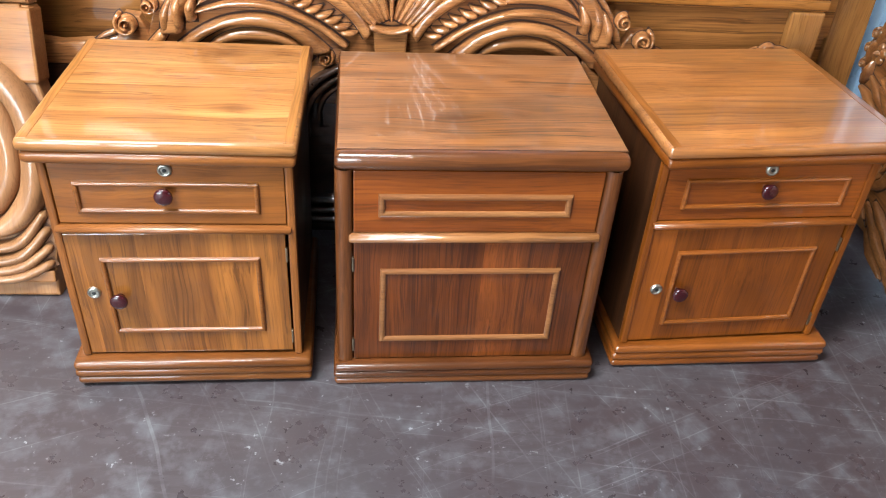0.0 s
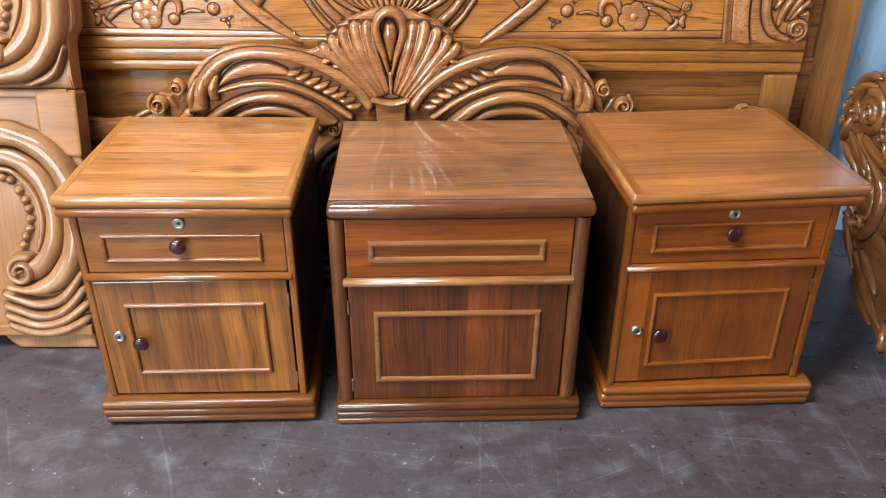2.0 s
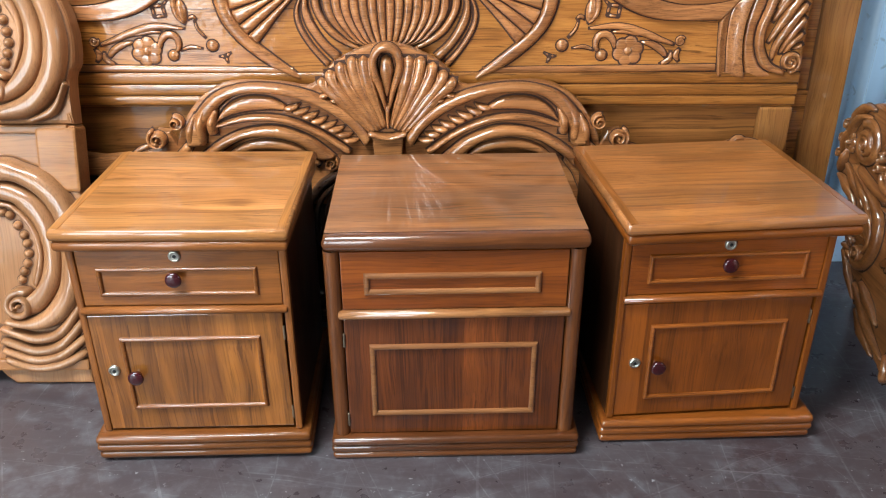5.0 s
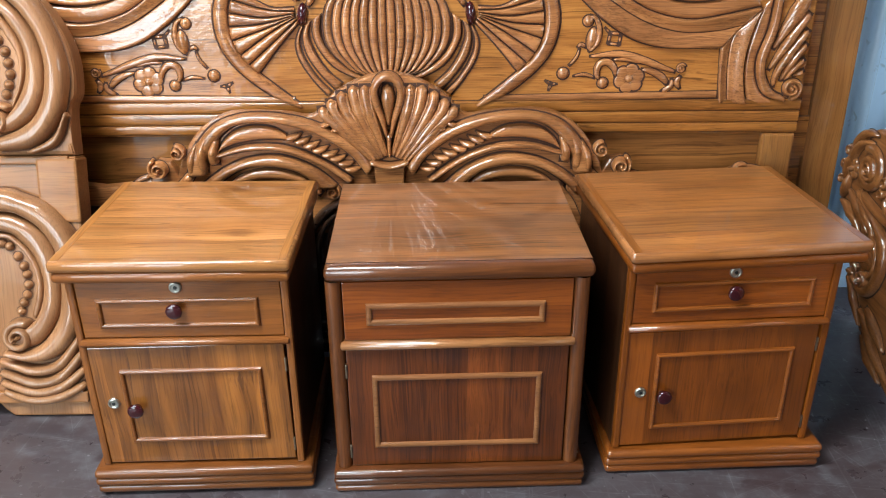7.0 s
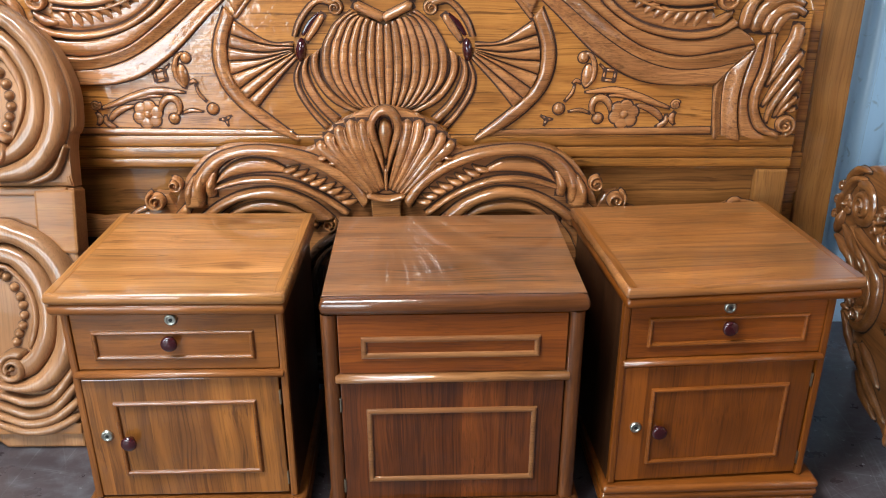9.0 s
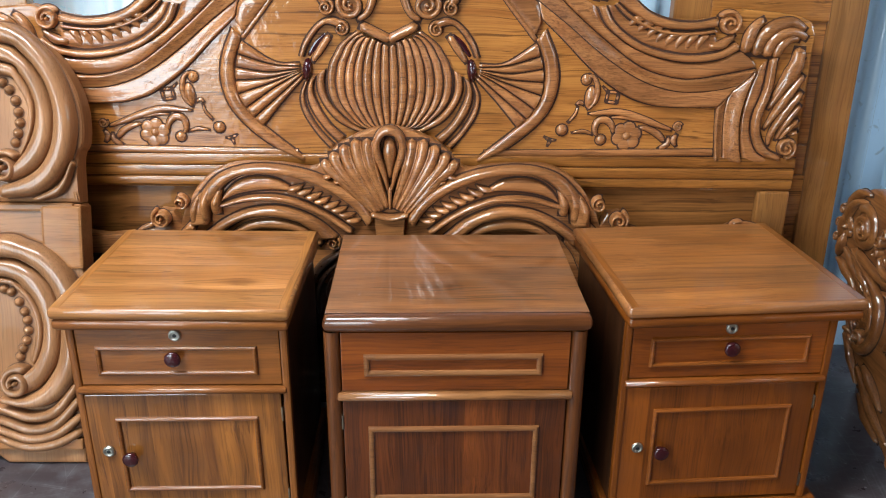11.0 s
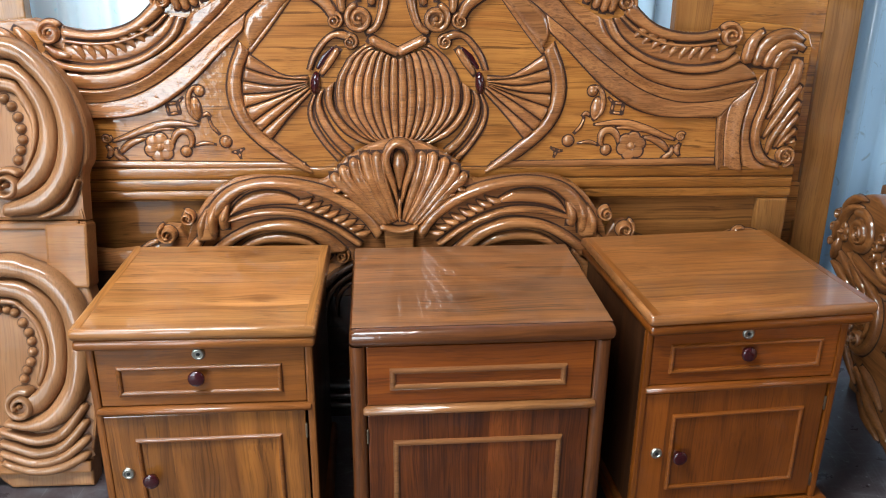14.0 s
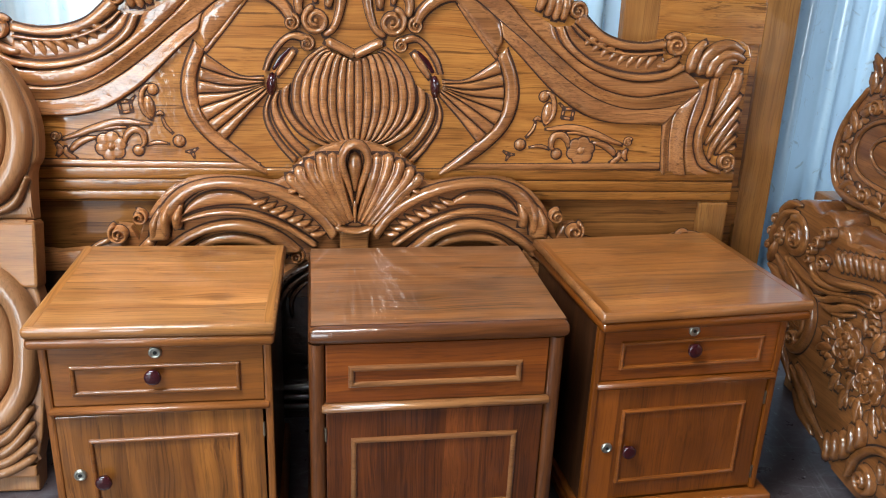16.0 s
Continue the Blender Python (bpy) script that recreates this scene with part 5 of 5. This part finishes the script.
def leaf(x, z, a, l, bend=0.35):
    """A carved leaf: two lobes beside a midrib that curls at its tip."""
    sh = Shape()
    p = lambda u, v: (x + math.cos(a) * u * l - math.sin(a) * v * l, z + math.sin(a) * u * l + math.cos(a) * v * l)
    sh.stroke([p(-0.5, 0.0), p(0.0, 0.06), p(0.38, bend * 0.7), p(0.5, bend)], (l * 0.12, l * 0.40, l * 0.36, l * 0.14), (0.010, 0.020, 0.024, 0.016), step=0.006, segs=6)
    for v in (-1, 1):
        sh.stroke([p(-0.30, v * 0.08), p(-0.02, v * 0.30), p(0.26, v * 0.34 + bend * 0.4)], (l * 0.10, l * 0.30, l * 0.12), (0.008, 0.017, 0.010), step=0.006, segs=6)
    return sh


for q in (0, 1):
    f = flip if q else list
    wy = -1 if q else 1
    sx = lambda x: 2 * W2 - x if q else x
    an = lambda a: math.pi - a if q else a
    # rolled volute with leaves wrapped over it
    sh = Shape()
    sh.spiral(sx(0.113), 0.500, 0.064, 1.25, 2.4, -wy, w=0.026, h=0.030)
    sh.spiral(sx(0.113), 0.500, 0.030, 1.2, 0.4, -wy, w=0.010, h=0.038)
    part("volute", sh, m_side, sf)
    for pts, w in (([(0.030, 0.505), (0.042, 0.545), (0.080, 0.578), (0.118, 0.582)], 0.024), ([(0.020, 0.470), (0.040, 0.520), (0.070, 0.552), (0.108, 0.562)], 0.020), ([(0.010, 0.440), (0.022, 0.490), (0.050, 0.520)], 0.020),
                   ([(0.014, 0.395), (0.030, 0.432), (0.034, 0.466)], 0.022)):
        part("volute_leaf", Shape().stroke(f(pts), (0.008, w, w * 0.9, 0.006), (0.018, 0.036, 0.040, 0.016)), m_side, sf)
    part("bud", Shape().flower(sx(0.040), 0.480, 0.026, 0.040, 5), m_side, sf)
    for pts in ([(0.010, 0.392), (0.050, 0.386), (0.100, 0.368), (0.130, 0.340)], [(0.040, 0.430), (0.078, 0.412), (0.122, 0.390), (0.160, 0.360)], [(0.086, 0.424), (0.132, 0.404), (0.172, 0.380), (0.188, 0.340)]):
        part("strand", Shape().stroke(f(pts), (0.008, 0.026, 0.022, 0.008), (0.018, 0.036, 0.016)), m_side, sf)
    # curls along the end's edge and a cluster of small leaves below them
    for x, z, r in ((0.010, 0.515, 0.016), (0.000, 0.478, 0.015), (0.000, 0.440, 0.015)):
        part("edge_curl", Shape().spiral(sx(x), z, r, 1.0, 1.2, wy, w=r * 0.6, h=0.032), m_side, sf)
    for x, z, a in ((0.100, 0.322, 2.4), (0.124, 0.312, 1.9), (0.118, 0.284, 2.6), (0.142, 0.270, 2.0), (0.126, 0.250, 2.8), (0.150, 0.236, 2.3)):
        part("cluster_leaf", leaf(sx(x), z, an(a), 0.034), m_side, sf)
    part("foot_leaf", Shape().stroke(f([(0.112, 0.236), (0.150, 0.212), (0.186, 0.178), (0.214, 0.146)]), (0.008, 0.022, 0.018, 0.006), (0.016, 0.034, 0.018)), m_side, sf)
    # great C-scroll down the side
    part("side_scroll", Shape().band(f([(0.094, 0.450), (0.150, 0.428), (0.206, 0.408), (0.252, 0.378), (0.266, 0.325), (0.252, 0.266), (0.216, 0.224), (0.176, 0.222)]), f([(0.102, 0.436), (0.146, 0.414), (0.190, 0.390), (0.222, 0.358), (0.234, 0.318), (0.226, 0.276), (0.204, 0.252), (0.182, 0.250)]), 0.034), m_side, sf)
    part("side_scroll", Shape().stroke(f([(0.176, 0.372), (0.210, 0.342), (0.220, 0.300), (0.206, 0.266)]), (0.008, 0.016, 0.008), 0.026), m_side, sf)
    part("side_volute", Shape().spiral(sx(0.190), 0.262, 0.026, 1.2, 3.6, wy, h=0.046), m_side, sf)
    # cartouche band sweeping under the gadroons
    part("cartouche_band", Shape().band(f([(0.109, 0.452), (0.165, 0.440), (0.225, 0.432), (0.286, 0.436), (0.350, 0.453), (0.413, 0.474), (0.456, 0.474)]), f([(0.140, 0.420), (0.190, 0.412), (0.247, 0.410), (0.300, 0.420), (0.356, 0.438), (0.410, 0.456), (0.446, 0.458)]), 0.030), m_side, sf)
    for x, z, r in ((0.196, 0.472, 0.016), (0.200, 0.498, 0.017), (0.218, 0.522, 0.018), (0.238, 0.548, 0.019), (0.262, 0.560, 0.016)):
        part("curled_leaf", Shape().spiral(sx(x), z, r * 1.15, 0.85, 3.6 if not q else -0.5, -wy, w=r * 0.62, h=0.046, eye=False), m_side, sf)
    part("small_volute", Shape().spiral(sx(0.252), 0.482, 0.024, 1.2, 0.4, wy, h=0.044), m_side, sf)
    for pts in ([(0.205, 0.470), (0.224, 0.446), (0.265, 0.440), (0.313, 0.446), (0.363, 0.462)], [(0.228, 0.482), (0.240, 0.462), (0.278, 0.456), (0.322, 0.462), (0.384, 0.480), (0.432, 0.492), (0.468, 0.494)]):
        part("curling_band", Shape().stroke(f(pts), (0.012, 0.020, 0.018, 0.006), (0.030, 0.042, 0.034, 0.014)), m_side, sf)
    for i in range(8):
        u = i / 7
        x0, z0, x1, z1 = 0.283 + 0.150 * u, 0.528 + 0.034 * u, 0.318 + 0.142 * u, 0.486 + 0.036 * u
        part("gadroon_rib", Shape().stroke(f([(x0, z0), (x0 + 0.020, z0 - 0.008), (x1, z1)]), (0.012, 0.0185, 0.008), (0.026, 0.036, 0.016), power=0.6), m_side, sf)
    for pts, w in (([(0.228, 0.394), (0.276, 0.402), (0.328, 0.428), (0.391, 0.450), (0.438, 0.452)], 0.020), ([(0.255, 0.386), (0.314, 0.394), (0.358, 0.418), (0.399, 0.434), (0.425, 0.432)], 0.022), ([(0.300, 0.384), (0.350, 0.396), (0.396, 0.416)], 0.012)):
        part("under_leaf", Shape().stroke(f(pts), (0.006, w, w, 0.008), (0.014, 0.032, 0.034, 0.016)), m_side, sf)
    part("right_volute", Shape().spiral(sx(0.462), 0.474, 0.022, 1.2, 2.0, -wy, h=0.044), m_side, sf)
    part("middle_volute", Shape().spiral(sx(0.530), 0.505, 0.048, 1.25, 2.6, wy, w=0.020, h=0.036), m_side, sf)
    for i, (x, z) in enumerate([(0.456, 0.446), (0.467, 0.432), (0.470, 0.418), (0.466, 0.403)]):
        part("pendant_leaf", Shape().stroke(f([(x - 0.022, z - 0.004), (x, z + 0.004), (x + 0.018 - 0.003 * i, z - 0.004)]), (0.004, 0.014, 0.004), 0.028), m_side, sf)
    # roses with their leaves
    for cx, cz, r in ((0.396, 0.340, 0.052), (0.488, 0.302, 0.050)):
        rose(sf, sx(cx), cz, r, 0.4)
    for cx, cz, a, l in ((0.345, 0.378, 2.0, 0.055), (0.318, 0.342, 2.8, 0.055), (0.312, 0.302, 3.3, 0.060), (0.340, 0.270, 3.8, 0.055), (0.372, 0.246, 4.0, 0.055), (0.412, 0.226, 4.2, 0.060), (0.462, 0.224, 4.5, 0.062), (0.520, 0.226, 4.9, 0.062),
                         (0.566, 0.252, 5.6, 0.066), (0.556, 0.310, 6.1, 0.055), (0.560, 0.350, 0.4, 0.066), (0.490, 0.386, 0.8, 0.062), (0.524, 0.412, 0.5, 0.058), (0.556, 0.432, 0.4, 0.055), (0.440, 0.402, 1.4, 0.045), (0.425, 0.272, 4.2, 0.045)):
        part("leaf", leaf(sx(cx), cz, an(a), l, -0.35 if q else 0.35), m_side, sf)
    # foot: a fan of curled ribs, a volute under an arch, sloping mouldings
    for i, (x, z) in enumerate(((0.398, 0.078), (0.424, 0.096), (0.450, 0.118), (0.470, 0.146), (0.492, 0.172))):
        part("foot_rib", Shape().stroke(f([(x - 0.010, z + 0.034), (x + 0.014, z + 0.022), (x + 0.020, z - 0.006), (x + 0.004, z - 0.034)]), (0.008, 0.020, 0.022, 0.010), (0.024, 0.046, 0.046, 0.020)), m_side, sf)
    part("foot_arch", Shape().band(f([(0.484, 0.060), (0.492, 0.118), (0.520, 0.160), (0.556, 0.186), (0.604, 0.200), (0.662, 0.192), (0.705, 0.170), (0.740, 0.146)]), f([(0.506, 0.070), (0.514, 0.110), (0.536, 0.142), (0.566, 0.166), (0.606, 0.180), (0.655, 0.174), (0.694, 0.154), (0.728, 0.132)]), 0.030), m_side, sf)
    part("foot_volute", Shape().spiral(sx(0.550), 0.090, 0.040, 1.25, 2.2, -wy, w=0.017, h=0.052), m_side, sf)
    part("foot_volute", Shape().bead(sx(0.550), 0.090, 0.011, 0.011, 0.050, n=12), m_side, sf)
    for i, (x, z) in enumerate([(0.584, 0.140), (0.610, 0.148), (0.638, 0.146), (0.666, 0.140), (0.690, 0.132)]):
        part("foot_leaf", Shape().stroke(f([(x - 0.012, z + 0.014), (x + 0.008, z + 0.008), (x + 0.012, z - 0.014), (x, z - 0.030)]), (0.006, 0.019, 0.017, 0.005), (0.020, 0.042, 0.036, 0.014)), m_side, sf)
    for pts in ([(0.586, 0.072), (0.650, 0.070), (0.716, 0.066), (0.790, 0.064)], [(0.560, 0.046), (0.640, 0.042), (0.720, 0.036), (0.790, 0.034)]):
        part("foot_moulding", Shape().stroke(f(pts), (0.014, 0.022, 0.018), 0.024), m_side, sf)
    # shaded leaves below the side scroll
    for pts in ([(0.196, 0.190), (0.262, 0.152), (0.320, 0.116), (0.384, 0.088)], [(0.222, 0.205), (0.285, 0.178), (0.330, 0.145)], [(0.230, 0.140), (0.285, 0.104), (0.345, 0.072)]):
        part("lower_leaf", Shape().stroke(f(pts), (0.010, 0.026, 0.022, 0.008), (0.020, 0.040, 0.018)), m_side, sf)
# rounded roll behind the top edge
sh = Shape()
rows = []
for x, q in ((0.10, 0.02), (0.108, 0.6), (0.12, 0.9), (0.14, 1.0), (1.56, 1.0), (1.58, 0.9), (1.592, 0.6), (1.60, 0.02)):
    rows.append([(x, 0.06 + 0.040 * q * math.cos(a), 0.548 + 0.040 * q * math.sin(a)) for a in (2 * math.pi * j / 14 for j in range(14))])
sh.grid(rows, close=True)
part("top_roll", sh, m_side, sf)

sb = thing("bed_headboard", pose(1.115, 1.80, 0, 0, 0, -90), "dark teak headboard with carved oval crest", "headboard")
sh = Shape()
outer = [tuple(p) for p in spline([(0.85, 1.09), (0.65, 1.06), (0.50, 1.04), (0.38, 1.02), (0.25, 0.985), (0.16, 0.955), (0.115, 0.945), (0.088, 0.915), (0.086, 0.868), (0.030, 0.815), (-0.002, 0.755), (-0.010, 0.695), (0.004, 0.635), (0.040, 0.595), (0.08, 0.575)], 0.015)]
sh.slab(outer + flip(outer)[::-1][:-1], 0.0, 0.04, 0.012, smooth=True)
part("crest_panel", sh, m_side, sb)
sh = Shape()
sh.box(-0.04, 2 * W2 + 0.04, -0.010, 0.05, 0.515, 0.578, 0.010)
part("rail", sh, m_post, sb)
sh = Shape()
sh.box(0.0, 2 * W2, 0.010, 0.030, 0.12, 0.516, 0)
part("lower_panel", sh, m_lower, sb)
for x in (0.03, 2 * W2 - 0.03):
    sh = Shape()
    sh.box(x - 0.05, x + 0.05, 0.002, 0.046, 0.0, 0.5155, 0.006)
    part("post", sh, m_post, sb)
for q in (0, 1):
    f = flip if q else list
    wy = -1 if q else 1
    sx = lambda x: 2 * W2 - x if q else x
    an = lambda a: math.pi - a if q else a
    # wreath of leaves and small volutes inside the rim
    part("crest_rim", Shape().stroke(f([(0.090, 0.872), (0.040, 0.806), (0.012, 0.752), (0.004, 0.695), (0.018, 0.640), (0.052, 0.606), (0.12, 0.594), (0.21, 0.598), (0.30, 0.600)]), (0.010, 0.018, 0.018, 0.014), 0.022), m_side, sb)
    edge = spline([(0.300, 0.626), (0.215, 0.622), (0.130, 0.622), (0.072, 0.636), (0.042, 0.690), (0.046, 0.750), (0.085, 0.800), (0.140, 0.832), (0.205, 0.848), (0.27, 0.858)], 0.002)
    for i in range(15):
        j = int((i + 0.5) / 15 * (len(edge) - 1))
        p, t = edge[j], edge[min(j + 4, len(edge) - 1)] - edge[max(j - 4, 0)]
        a = math.atan2(t[1], t[0])
        if i % 4 == 3:
            part("crest_scroll", Shape().spiral(sx(float(p[0])), float(p[1]), 0.025, 1.2, i * 1.7, wy, h=0.034), m_side, sb)
        else:
            part("crest_leaf", leaf(sx(float(p[0])), float(p[1]), an(a + (0.7 if i % 2 else -0.5)), 0.056, -0.35 if q else 0.35), m_side, sb)
    for x, z, a in ((0.105, 0.880, 1.2), (0.112, 0.925, 1.9), (0.150, 0.925, 1.2), (0.150, 0.880, 0.9), (0.195, 0.905, 0.6), (0.235, 0.935, 0.5), (0.245, 0.890, 0.4)):
        part("crest_leaf", leaf(sx(x), z, an(a), 0.060, -0.35 if q else 0.35), m_side, sb)
    part("oval_groove", Shape().stroke(f([(0.30, 0.652), (0.20, 0.650), (0.115, 0.664), (0.082, 0.705), (0.092, 0.760), (0.140, 0.796), (0.200, 0.812), (0.30, 0.822)]), 0.012, 0.016), m_side, sb)
    part("oval_ring", Shape().stroke(f([(0.30, 0.688), (0.225, 0.686), (0.168, 0.698), (0.142, 0.728), (0.166, 0.760), (0.220, 0.774), (0.30, 0.778)]), 0.010, 0.014), m_side, sb)
    part("flower", Shape().flower(sx(0.245), 0.732, 0.030, 0.020, 6), m_side, sb)

# the carving lies low: its relief is shallower than the ribs are wide
FLAT = ("panel", "lower_panel", "post", "bottom_rail", "rail", "foot", "crest_panel", "top_roll", "base_moulding", "body_panel")
DEPTH = {hb: 0.60, fb: 0.72, sf: 0.55, sb: 0.55}
for top, depth in DEPTH.items():
    for ch in top.children:
        if ch.name.split(".")[0] not in FLAT:
            ch.scale.y = depth

darken_grooves()
